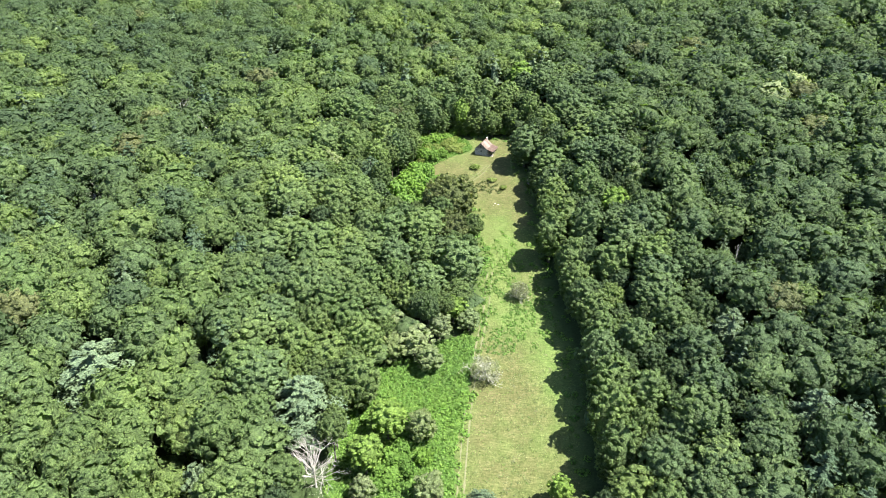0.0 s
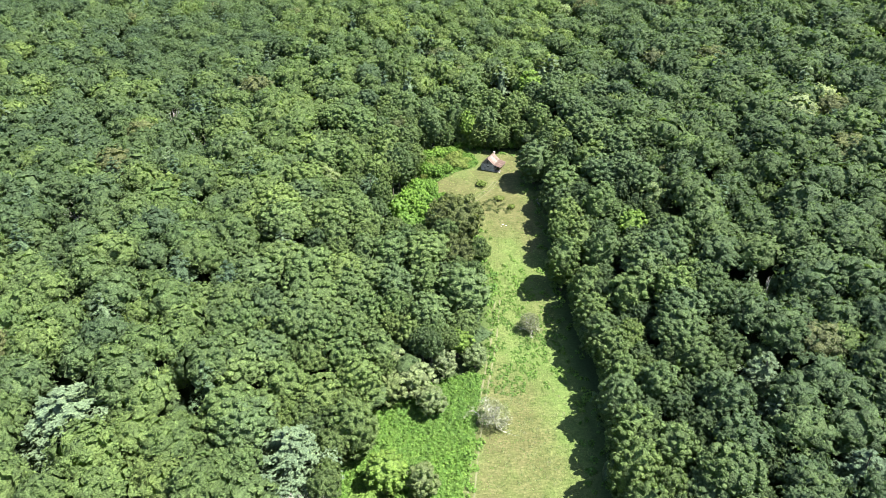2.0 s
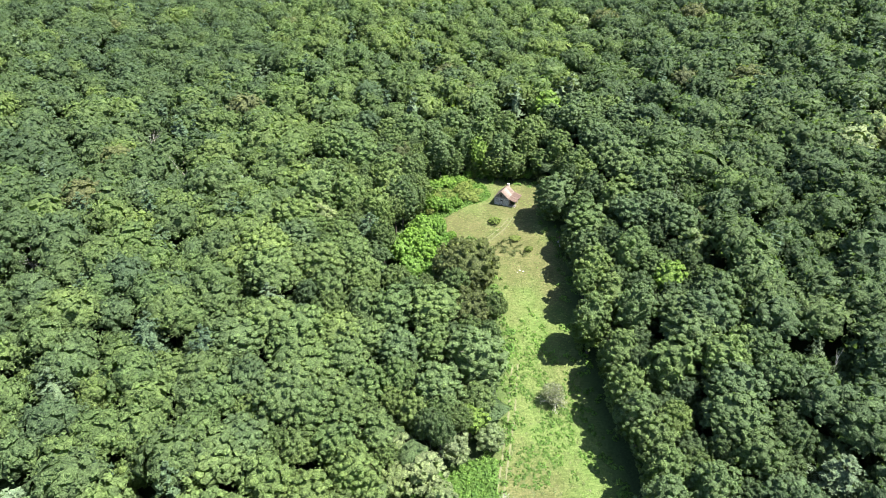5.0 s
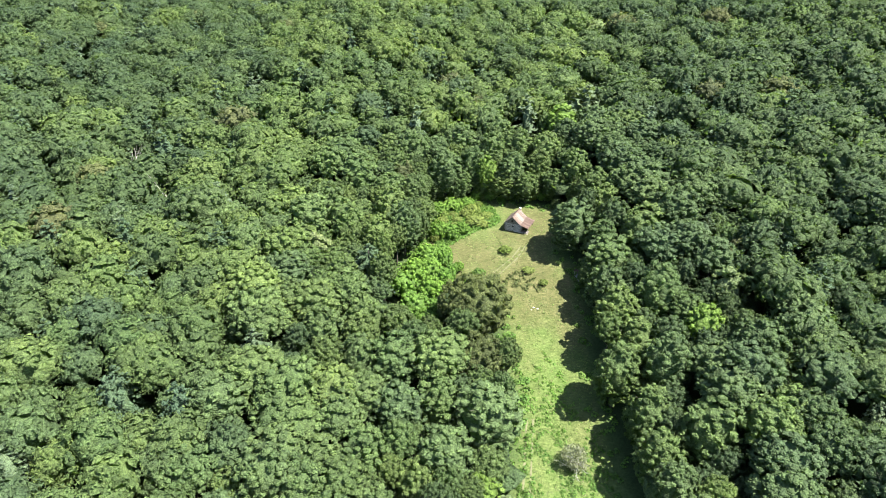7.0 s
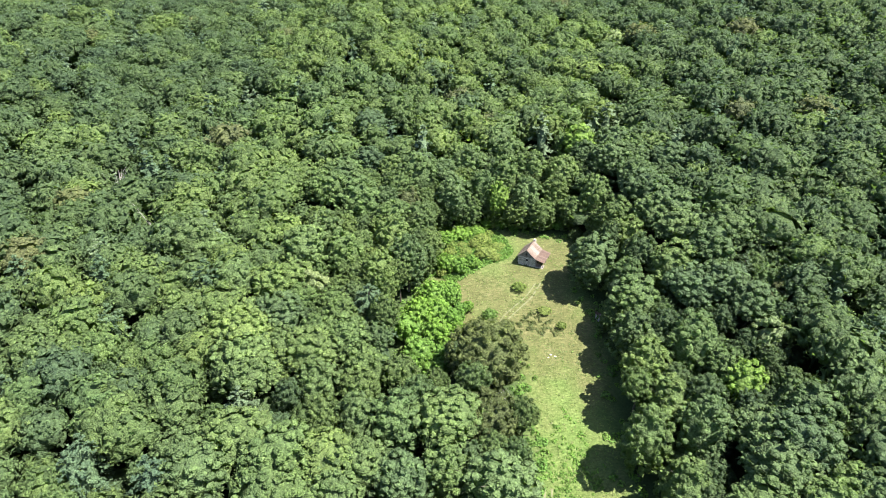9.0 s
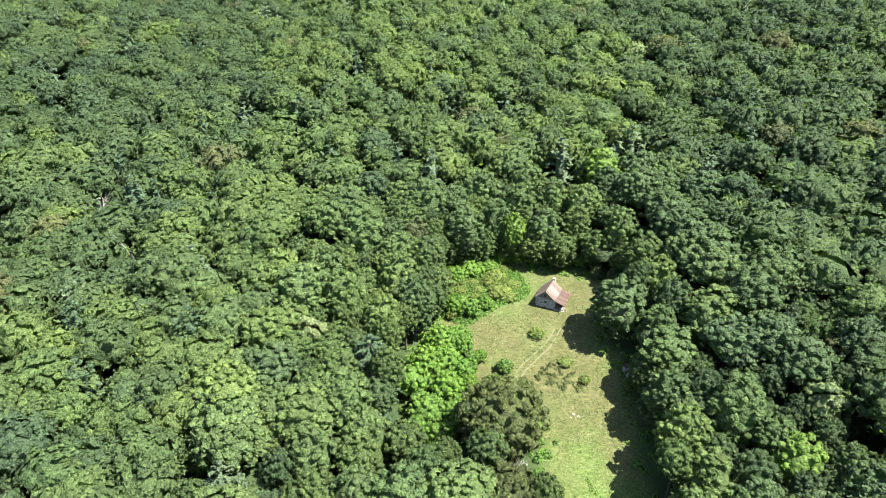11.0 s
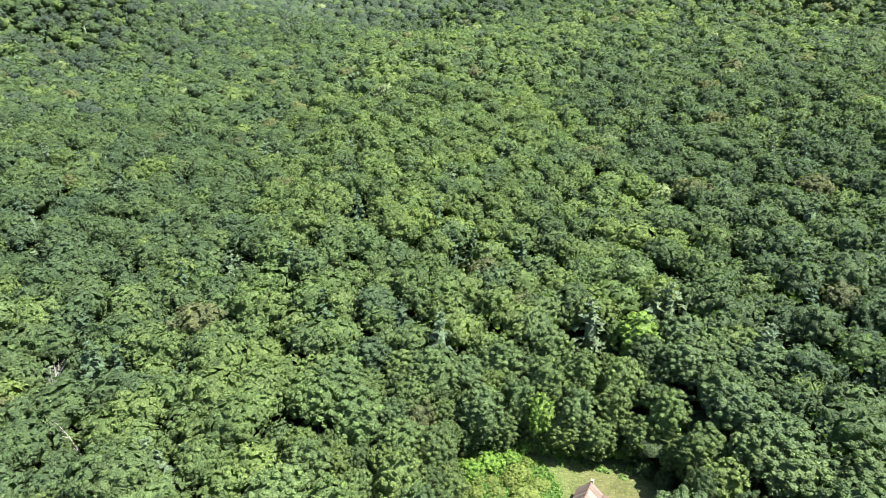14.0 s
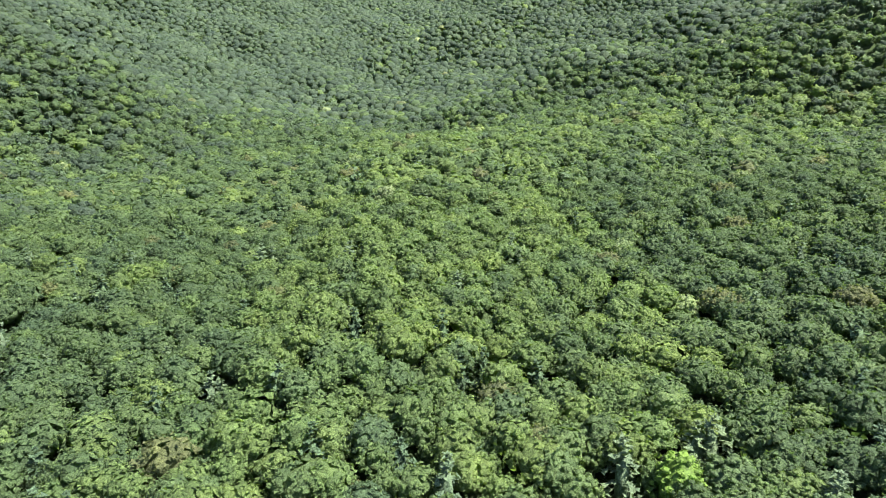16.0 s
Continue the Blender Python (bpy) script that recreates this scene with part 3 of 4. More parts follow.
def conifer(levels, per, size, height=20.0, wide=5.6, gap=0.1, low=0.25, cards=16):
    """A pine: whorls of flat drooping boughs, shorter towards the tip."""
    out = []
    for k in range(levels):
        f = k / (levels - 1)
        z = height * (low + (1 - low) * f * 0.97)
        reach = wide * (1 - f**2.0) ** 0.9 * rng.uniform(0.75, 1.12) + 0.4
        for j in range(max(3, int(per * (1 - 0.5 * f)))):
            if rng.random() < gap:
                continue
            a = j * 6.283 / max(3, int(per * (1 - 0.5 * f))) + k * 1.1 + rng.uniform(-0.25, 0.25)
            s = np.sqrt(rng.uniform(0.04, 1, cards)) * reach * rng.uniform(0.8, 1.12)
            side = rng.uniform(-0.22, 0.22, cards) * s
            p = np.stack([np.cos(a) * s - np.sin(a) * side, np.sin(a) * s + np.cos(a) * side, z + 0.1 * s - 0.035 * s * s + rng.uniform(-0.15, 0.15, cards)], -1)
            n = np.stack([0.25 * np.cos(a) * np.ones(cards), 0.25 * np.sin(a) * np.ones(cards), np.ones(cards)], -1) + 0.3 * rng.standard_normal((cards, 3))
            out.append(sprays(p, n, size, 1.6))
    v, f = lump((0, 0, 0), 1.0, 0.05)
    out.append((v * np.array((wide * 0.3, wide * 0.3, height * 0.3)) + np.array((0, 0, height * 0.55)), f))
    return joined(out)


# ---- placing trees ----
def tree_kind(name, leaf, crowns, trunks):
    """Meshes of one kind of tree, to be shared by all that stand."""
    return dict(name=name, crowns=[mesh_of("crown", v, f, leaf) for v, f in crowns], trunks=[mesh_of("trunk", v, f, BARK) for v, f in trunks])


def plant(kind, x, y, r, tall, label, category="tree", group="", base_r=5.4, base_h=18.6):
    """One tree: an empty at its foot, with trunk and crown under it."""
    e = new(kind["name"])
    e.matrix_basis = pose(x, y, z_at(x, y), 0, 0, rng.uniform(0, 360))
    k = int(rng.integers(len(kind["crowns"])))
    for nm, me in (("trunk", kind["trunks"][k % len(kind["trunks"])]), ("crown", kind["crowns"][k])):
        ob = child(nm, me, e)
        ob.scale = (r / base_r, r / base_r, tall / base_h)
    return tagged(e, label, category, group)


HARD = [crown(int(rng.integers(112, 124)), 7, 0.25, boughs=int(rng.integers(6, 11)), shape=(rng.uniform(4.4, 5.1), rng.uniform(4.4, 5.1), rng.uniform(4.4, 5.6))) for _ in range(10)]
SKIRT = [crown(int(rng.integers(165, 180)), 7, 0.26, low=-0.93, boughs=int(rng.integers(12, 18)), deep=0.34, shape=(rng.uniform(4.5, 5.1), rng.uniform(4.5, 5.1), 8.4), mid=9.7) for _ in range(7)]
TRUNKS = [trunk(14.0, 0.32) for _ in range(4)]
hardwood = tree_kind("hardwood_tree", LEAF, HARD, TRUNKS)
edge_tree = tree_kind("hardwood_tree", LEAF, SKIRT, TRUNKS)
dark_tree = tree_kind("cove_hardwood_tree", LEAF_DARK, HARD, TRUNKS)
bright = tree_kind("young_hardwood_tree", LEAF_BRIGHT, [crown(100, 16, 0.27, low=-0.8, gap=0.12, deep=0.35, shape=(4.4, 4.4, 6.8), mid=11.2) for _ in range(3)], TRUNKS[:2])
olive = tree_kind("olive_leaved_tree", LEAF_OLIVE, [crown(270, 16, 0.28, low=-0.85, gap=0.06, boughs=16, deep=0.2, shape=(8.9, 8.9, 7.4), mid=8.2, tuft=(0.7, 1.3), stir=0.7) for _ in range(2)], [trunk(11.0, 0.4, 6, 5.5)])
grey = tree_kind("grey_leaved_tree", LEAF_GREY, [crown(110, 26, 0.22, low=-0.9, gap=0.2, boughs=12, deep=0.45, shape=(4.5, 4.5, 7.7), mid=10.2, body=0.74, stir=0.8, tuft=(0.5, 1.2)) for _ in range(3)], TRUNKS[:2])
russet = tree_kind("russet_tree", LEAF_RUSSET, [crown(80, 24, 0.24, low=-0.7, gap=0.2, boughs=10, deep=0.4, shape=(4.4, 4.4, 6.8), mid=11, body=0.76, stir=0.7)], TRUNKS[:1])
PINE = [conifer(15, 11, 0.17, gap=0.08, cards=64) for _ in range(3)]
pine = tree_kind("white_pine", NEEDLES, PINE, [trunk(19.0, 0.28, 0)])
THICK = [crown(60, 13, 0.3, low=-0.35, boughs=9, deep=0.3, shape=(4.7, 4.7, 3.8), mid=3.2, tuft=(0.6, 1.1)) for _ in range(4)]
STEM = [trunk(4.0, 0.12, 6, 2.4, 0.2)]
thicket = tree_kind("thicket_shrub", LEAF_THICKET, THICK, STEM)
sapling = tree_kind("sapling_clump", LEAF_YELLOW, THICK, STEM)
hemlock = tree_kind("hemlock", NEEDLES_DARK, PINE, [trunk(19.0, 0.28, 0)])

standing = [(-29.0, 114.6, 5.0), (-33.0, 112.5, 3.0), (6.0, 222.0, 6.5), (-2.0, 206.0, 6.0), (-9.0, 202.0, 4.0)]


def stand(kind, rows, label, category="tree", group="", base_h=18.6):
    for x, y, r, tall in rows:
        standing.append((x, y, r))
        plant(kind, x, y, r, tall, label, category, group, base_h=base_h)


EAST = [(40.5, 96, 6.0, 18), (41, 107, 6.0, 19), (41.5, 116, 6.0, 20), (43, 126, 6.2, 18), (42, 134.5, 5.8, 19), (45, 142.5, 6.0, 17), (44.7, 150.5, 5.8, 17), (43.6, 158.5, 6.0, 17), (42.4, 167, 6.0, 17), (42.5, 176.5, 6.0, 18), (37.6, 187, 6.2, 20), (43.5, 195.5, 6.0, 17), (41.5, 204.5, 6.0, 18), (41, 214, 6.0, 17), (43.5, 223.3, 7.6, 17), (35.9, 240, 7.6, 16.5), (50.5, 120, 6.3, 19), (52, 137, 6.3, 19), (53, 168.9, 7.4, 21), (49, 187, 6.4, 20), (52, 207.9, 6.8, 20), (54, 232, 7.2, 20), (43, 232.5, 5.4, 16), (38.6, 222.6, 4.4, 12)]
NORTH = [(-0.4, 272, 6.4, 19), (8.4, 275.5, 5.4, 18), (15.7, 279, 6.2, 20), (21.5, 270.5, 5.6, 17), (30, 272, 5.2, 17), (-11.4, 282.9, 8.0, 22), (24.0, 281, 6.3, 20), (45, 256, 6.2, 17), (41, 267.5, 6.0, 18), (45.5, 247, 6.0, 17), (5, 287, 6.9, 21), (33, 278, 6.2, 20)]
WEST = [(-10.5, 259.5, 5.5, 18), (-17.3, 250.5, 6, 19), (-27.9, 267.8, 8.0, 21), (-29.9, 242.9, 6.4, 20), (-13, 243, 5.4, 18), (-36.9, 254.1, 6.5, 20), (-20.3, 236.4, 6.0, 18), (-28.6, 221.1, 6.2, 18), (-21.8, 205.7, 6.4, 18), (-13.5, 191.6, 7.4, 19), (-21.5, 192.1, 5.6, 19), (-12.0, 178.0, 6.9, 19), (7.7, 178.0, 8.6, 18.5), (7.5, 168.5, 5.0, 12), (-2.5, 168.0, 7.2, 18), (-18.6, 167, 6.6, 19), (-19.2, 143.6, 6.6, 18), (-19.5, 130.6, 6.3, 18), (-27.5, 137.5, 6.4, 18), (-36.6, 141.2, 7.4, 19), (-31.0, 199.5, 6.3, 19), (-3.0, 181.5, 6.4, 18), (-8, 162.5, 5.5, 15), (-15.5, 155, 5.8, 16), (-24, 152, 6.2, 18)]
stand(edge_tree, EAST, "tall green hardwood at the meadow's shaded edge", group="meadow edge trees")
stand(edge_tree, [(-4.5, 270.5, 4.4, 10.5), (4.6, 271.5, 4.6, 12), (12.4, 272.5, 4.4, 11), (18.2, 269.5, 5.0, 12.5), (25.8, 267.5, 5.0, 11.5), (34.5, 266.5, 4.6, 12), (41.5, 259.5, 4.4, 11.5), (-7.5, 254.5, 4.4, 12), (-9.6, 247.5, 4.6, 12.5)], "shorter leafy hardwood at the foot of the woods", group="clearing edge trees")
stand(edge_tree, NORTH, "tall green hardwood behind the cabin clearing", group="clearing edge trees")
stand(edge_tree, WEST, "tall green hardwood beside the meadow thicket", group="meadow edge trees")
stand(bright, [(40.8, 292.7, 7.4, 21), (13.5, 271, 4.0, 16), (-11.8, 120.8, 5.6, 13), (5.7, 163.9, 4.6, 9.5), (60.0, 196.4, 6.0, 18), (27.4, 101.7, 3.5, 10), (-16.5, 111.3, 5.2, 13)], "yellow-green young hardwood with loose crown", group="young trees")
for x, y, r, tall in [(6.3, 211.0, 9.7, 17), (6.6, 193.5, 7.6, 15)]:
    standing.append((x, y, r))
    plant(olive, x, y, r, tall, "broad dark olive tree standing in the meadow edge", group="olive trees", base_r=9.7, base_h=16.0)
stand(grey, [(-5.5, 148.7, 6.0, 11), (-10.9, 154.0, 4.9, 11), (10.2, 160.0, 4.0, 7), (-12, 146.5, 4.6, 10), (1.5, 156.5, 4.4, 9), (-1.6, 142.8, 4.4, 9), (-3.6, 119.8, 4.2, 11), (-16.8, 104.5, 3.4, 8), (68.8, 207.5, 5.9, 18), (-35.8, 231.7, 5.2, 17), (-1.7, 103.7, 4.4, 9)], "small grey-green lichen-hung tree among the weeds", group="grey trees")
stand(russet, [(-13.9, 270.5, 5.2, 17)], "thin russet-tinged hardwood at the clearing edge")
stand(pine, [(-80.5, 127, 12.5, 22), (-32, 121.3, 9.6, 20), (-50.6, 99.8, 5.4, 18), (74.7, 135.1, 6.4, 20), (83.9, 108.8, 7.4, 20), (69.3, 227.2, 3.8, 19), (-45.4, 192.7, 5.3, 19), (9.7, 100.4, 4.6, 8)], "blue-green white pine with layered boughs", group="white pines", base_h=20.0)
stand(hemlock, [(-21.6, 224.9, 6.4, 18)], "dark green pine with layered boughs", base_h=20.0)
for x, y, r, tall in [(-5.7, 238.0, 4.4, 6.4), (-9.3, 231.0, 4.8, 7), (-4.9, 224.7, 4.4, 6), (-9.7, 218.8, 4.6, 6.4), (-6.2, 212.7, 3.8, 5.6), (-1.4, 236.5, 3.2, 5.6), (-1.0, 229.8, 3.4, 5.2), (2.9, 234.4, 1.9, 2.8), (1.0, 249.6, 3.0, 4.6), (4.6, 251.4, 2.6, 3.8), (-2.6, 250.8, 3.2, 5.0), (2.0, 267.0, 3.8, 3.6), (-2.5, 264.2, 3.6, 4.0), (6.4, 268.0, 2.8, 3.0), (-13.0, 226.0, 4.5, 7), (-3.5, 218.0, 3.4, 5.0), (-5.2, 231.5, 4.0, 6.4), (-12.0, 213.0, 4.0, 6.0)]:
    plant(thicket, x, y, r, tall, "bright green leafy shrub of the thicket", "shrub", "thicket shrubs", base_h=7.2)
    standing.append((x, y, r * 0.6))
for x, y, r, tall in [(36.8, 251, 2.6, 4.5), (38.5, 257, 2.8, 5.5), (35.5, 262, 2.4, 4), (34, 246.8, 2.2, 3.4)]:
    plant(dict(thicket, crowns=[mesh_of("crown", *THICK[1], LEAF_DARK)]), x, y, r, tall, "dark leafy undergrowth bush beside the cabin yard", "shrub", "undergrowth bushes", base_h=7.2)
    standing.append((x, y, r * 0.6))
for k in range(14):
    x, y = -4 + 2.7 * k + rng.uniform(-0.6, 0.6), 270.5 - 0.012 * (k - 5) ** 2 * 2.7 + rng.uniform(-1.0, 1.0)
    plant(thicket if k % 3 else sapling, x, y, rng.uniform(1.5, 2.4), rng.uniform(1.8, 4.2), "green brush at the foot of the woods", "shrub", "clearing edge brush", base_h=7.2)
for poly in THICKETS:
    low_patch = poly is THICKETS[1]
    tx, ty = np.meshgrid(np.arange(-22, 14, 3.6), np.arange(104, 274, 3.6))
    tx, ty = (t.ravel() + rng.uniform(-1.1, 1.1, t.size) for t in (tx, ty))
    for x, y in zip(tx, ty):
        if inside(x, y, poly) and all(math.hypot(x - a, y - b) > 2.6 for a, b, _ in standing):
            r = rng.uniform(2.0, 3.2)
            plant(sapling if low_patch else thicket, x, y, r * (0.7 if low_patch else 1.0), rng.uniform(1.0, 2.4) if low_patch else rng.uniform(2.4, 4.6), "yellow-green leafy sapling clump by the cabin clearing" if low_patch else "bright green leafy shrub of the thicket", "shrub", "thicket shrubs", base_h=7.2)
for x, y, r, tall, label in [(17.1, 241.2, 2.2, 1.5, "low bright green shrub alone in the meadow"), (8.6, 230.9, 2.2, 3.2, "rounded dark green shrub at the thicket foot"), (5.9, 226.6, 2.5, 3.0, "leafy green shrub beside the olive tree"), (26.7, 227.2, 1.5, 1.1, "low green shrub in the mown grass"), (23.0, 232.6, 2.0, 0.7, "low spreading yellow-green weed clump in the grass"), (9.0, 256.6, 3.4, 2.6, "yellow-green leafy shrub by the cabin clearing"), (8.0, 263.0, 3.0, 2.8, "yellow-green leafy shrub by the cabin clearing"), (12.5, 260.0, 2.6, 1.5, "low yellow-green shrub beside the cabin")]:
    plant(sapling if tall < 2 or "yellow" in label else dict(thicket, name="shrub", crowns=[mesh_of("crown", *THICK[0], LEAF_BRIGHT)]), x, y, r, tall, label, "shrub", base_h=7.2)

# dead and half-dead wood
for x, y, tall, wide, label in [(87.3, 163.9, 17, 0.35, "tall bare bleached dead trunk among live trees"), (81.2, 331.7, 19, 0.35, "tall bare bleached dead trunk among live trees"), (-108.7, 286.8, 20, 0.4, "broken grey dead tree above the canopy"), (-88.4, 262.5, 21, 0.7, "white bleached dead tree with many short limbs"), (-113.1, 207.0, 18, 0.7, "grey dead tree with spreading bare limbs"), (-28.0, 108.4, 15, 1.2, "white dead tree with spreading bare limbs"), (8.8, 203.5, 7.5, 0.9, "bare bleached branch wood at the olive tree")]:
    v, f = twigs(tall, wide, (16 if wide > 1 else 9) if wide > 0.5 else 6, 0.24, 4 if wide > 1 else 3)
    v = v * np.array((1, 1, tall / v[:, 2].max()))
    e = new("dead_tree")
    e.matrix_basis = pose(x, y, z_at(x, y))
    child("bare_wood", mesh_of("bare_wood", v, f, DEADWOOD), e)
    tagged(e, label, "dead tree", "dead trees")
    standing.append((x, y, 1.5 + 3.4 * wide))
    standing.append((x * 0.97 + 0.5, y - 7.0, 5.0 if wide > 0.5 else 3.0))
    if wide > 1:
        standing.append((x + 1, y - 11.0, 5.5))
for x, y, r, tall in [(26.7, 173.4, 3.2, 5.6), (13.4, 139.6, 4.6, 6.6)]:
    v, f = twigs(tall, 1.6, 18, 0.2, 4, 0.65)
    wide = np.quantile(np.hypot(v[:, 0], v[:, 1]), 0.93)
    v = v * np.array((r / wide, r / wide, tall / v[:, 2].max()))
    e = new("lichen_bush")
    e.matrix_basis = pose(x, y, z_at(x, y))
    child("branches", mesh_of("branches", v, f, LICHEN_TWIG), e)
    tip = v[rng.integers(0, len(v), 1500)]
    w = directions(900, -0.3) * np.array((r * 0.86, r * 0.86, tall * 0.5)) * rng.uniform(0.72, 1.05, (900, 1)) + np.array((0, 0, tall * 0.52))
    tip = np.concatenate([tip[tip[:, 2] > 0.8], w])
    child("leaves", mesh_of("leaves", *sprays(tip + 0.15 * rng.standard_normal(tip.shape), rng.standard_normal(tip.shape) + np.array((0, 0, 0.6)), 0.17), LEAF_LICHEN), e, "sparse grey-green leaves")
    tagged(e, "half-dead grey bush with bare twigs in the meadow", "bush", "grey bushes")

# ---- the forest ----
taken = np.array(standing)


def candidates(x0, x1, y0, y1, step):
    ny, nx = int((y1 - y0) / (step * 0.866)), int((x1 - x0) / step)
    jj, ii = np.meshgrid(np.arange(ny), np.arange(nx), indexing="ij")
    x = x0 + (ii + 0.5 * (jj % 2)) * step + rng.uniform(-0.4, 0.4, ii.shape) * step
    y = y0 + jj * step * 0.866 + rng.uniform(-0.36, 0.36, ii.shape) * step
    x, y = x.ravel(), y.ravel()
    keep = np.abs(x + 0.02 * y) < 80 + 0.62 * np.maximum(y - 40, 0)
    return x[keep], y[keep]


def free_of(x, y, r):
    """Clear of the open ground and of the trees that stand already."""
    ok = (open_share(x, y, MEADOW, 3.2) < 0.05) & (open_share(x, y, HERBS, 3.0) < 0.05)
    for poly in THICKETS:
        ok &= open_share(x, y, poly, 2.5) < 0.05
    for tx, ty, tr in taken:
        ok &= np.hypot(x - tx, y - ty) > 0.56 * (r + tr)
    return ok


def templates_of(make, n):
    return [make() for _ in range(n)]


def grove(name, forms, x, y, r, tall, material, label, category="woods", base_r=5.4, base_h=18.6):
    """Many trees in one mesh; each has a tone of its own."""
    which = rng.integers(0, len(forms), len(x))
    vs, fs, ts, n = [], [], [], 0
    z = ground_z(x, y)
    for k, (v, f) in enumerate(forms):
        sel = np.where(which == k)[0]
        if not len(sel):
            continue
        a = rng.uniform(0, 6.283, len(sel))
        ca, sa = np.cos(a)[:, None], np.sin(a)[:, None]
        sx = (r[sel] / base_r)[:, None] * rng.uniform(0.9, 1.1, (len(sel), 1))
        px = (v[None, :, 0] * ca - v[None, :, 1] * sa) * sx + x[sel][:, None]
        py = (v[None, :, 0] * sa + v[None, :, 1] * ca) * sx + y[sel][:, None]
        pz = v[None, :, 2] * (tall[sel] / base_h)[:, None] + z[sel][:, None]
        vs.append(np.stack([px, py, pz], -1).reshape(-1, 3))
        fs.append((f[None] + (np.arange(len(sel)) * len(v))[:, None, None] + n).reshape(-1, 3))
        ts.append(np.repeat(rng.random(len(sel)), len(v)))
        n += len(sel) * len(v)
    if n:
        tagged(new(name, mesh_of(name, np.concatenate(vs), np.concatenate(fs), material, np.concatenate(ts))), label, category, kind="stuff")


NEAR = templates_of(lambda: joined([crown(56, 5, 0.33, boughs=int(rng.integers(6, 10)), tuft=(0.75, 1.25), coarse=True, shape=(4.7, 4.7, 4.9)), tube((0, 0, -0.5), (0, 0, 10), 0.32, 0.2, 5)]), 12)
SIDE = templates_of(lambda: crown(48, 4, 0.4, boughs=7, tuft=(0.8, 1.3), coarse=True, shape=(4.7, 4.7, 4.9)), 12)
MID = templates_of(lambda: crown(50, 5, 0.38, low=-0.1, boughs=7, shape=(4.8, 4.8, 5.2), tuft=(0.8, 1.3), coarse=True), 14)
FAR = templates_of(lambda: crown(14, 3, 0.65, low=0.05, boughs=5, shape=(4.8, 4.8, 5.0), tuft=(1.4, 2.0), coarse=True, body=0.9), 14)


def far_crown():
    """A far crown: an uneven dome with a few loose sprays."""
    v, f = lump((0, 0, 0), 1.0, 0.1)
    f = f[v[f].mean(1)[:, 2] > -0.3]
    n = 6
    w = directions(n, 0.1)
    p = np.array((0, 0, 12.9)) + w * np.array((4.7, 4.7, 4.9)) * rng.uniform(0.92, 1.08, (n, 1))
    return joined([(v * np.array((4.6, 4.6, 4.8)) + np.array((0, 0, 12.9)), f), sprays(p, w + 0.5 * rng.standard_normal((n, 3)), 1.15, 1.1)])


VERY_FAR = templates_of(far_crown, 14)
CONE_NEAR = templates_of(lambda: conifer(13, 9, 0.3, cards=18), 3)
CONE = templates_of(lambda: conifer(10, 6, 0.8, cards=6), 4)
CONE_FAR = templates_of(lambda: conifer(4, 3, 1.6, cards=2), 4)

KINDS = ((0.901, LEAF, 0), (0.0, LEAF_DARK, 0), (0.0, LEAF_HAZE, 0), (0.006, LEAF_GREY, 0), (0.015, LEAF_RUSSET, 0), (0.03, NEEDLES, 1), (0.035, NEEDLES_DARK, 1))
KIND_NAMES = ("mixed green hardwood canopy", "dark blue-green hardwood canopy (haze tint where far)", "far canopy with blue haze put into its leaf colour", "grey-green hardwood crowns in the canopy", "russet-tinged crowns in the canopy", "blue-green pines rising through the canopy", "dark hemlocks rising through the canopy")


def dark_share(x, y):
    """Share of dark blue-green hardwoods: the east side, the west slope and the mountain."""
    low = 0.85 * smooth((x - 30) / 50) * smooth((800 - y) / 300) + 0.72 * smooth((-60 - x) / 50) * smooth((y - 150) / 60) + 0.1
    # up the mountain the darker, bluer leaf colour is put in for haze
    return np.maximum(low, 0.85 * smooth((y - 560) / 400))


def woods(where, x, y, r, forms, cones):
    pick = np.searchsorted(np.cumsum([k[0] for k in KINDS])[:-1], rng.random(len(x)))
    darker = (pick == 0) & (rng.random(len(x)) < dark_share(x, y))
    pick = np.where(darker, 1, pick)
    # share of haze-tinted crowns, rising with distance
    hazed = 0.9 * smooth((y - 620) / 700) + 0.25 * smooth((np.abs(x) - 150) / 200) * smooth((y - 400) / 200)
    pick = np.where((pick < 5) & (rng.random(len(x)) < hazed), 2, pick)
    tall = np.clip(9.5 + 1.55 * r + rng.normal(0, 0.9, len(x)), 10, 25)
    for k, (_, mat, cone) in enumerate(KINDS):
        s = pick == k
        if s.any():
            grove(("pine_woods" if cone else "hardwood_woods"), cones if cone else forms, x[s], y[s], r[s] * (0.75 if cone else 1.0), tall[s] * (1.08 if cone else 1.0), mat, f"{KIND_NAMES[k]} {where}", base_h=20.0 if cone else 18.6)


x, y = candidates(-260, 260, 62, 330, 9.2)
r = rng.uniform(5.8, 8.2, len(x))
ok = free_of(x, y, r)
x, y, r = x[ok], y[ok], r[ok]
taken = np.concatenate([taken, np.stack([x, y, r], -1)])
fx, fy = candidates(-230, 230, 70, 325, 4.6)
ok = (open_share(fx, fy, MEADOW, 3.0) < 0.05) & (open_share(fx, fy, HERBS, 2.5) < 0.05)
for poly in THICKETS:
    ok &= open_share(fx, fy, poly, 2.0) < 0.05
extra = []
for px, py in zip(fx[ok], fy[ok]):
    room = (np.hypot(taken[:, 0] - px, taken[:, 1] - py) - 0.8 * taken[:, 2]).min()
    if room > 0.3:
        pr = min(4.8, 3.0 + room)
        extra.append((px, py, pr))
        taken = np.concatenate([taken, [(px, py, pr)]])
extra = np.array(extra)
x, y, r = (np.concatenate([old, extra[:, k]]) for k, old in enumerate((x, y, r)))
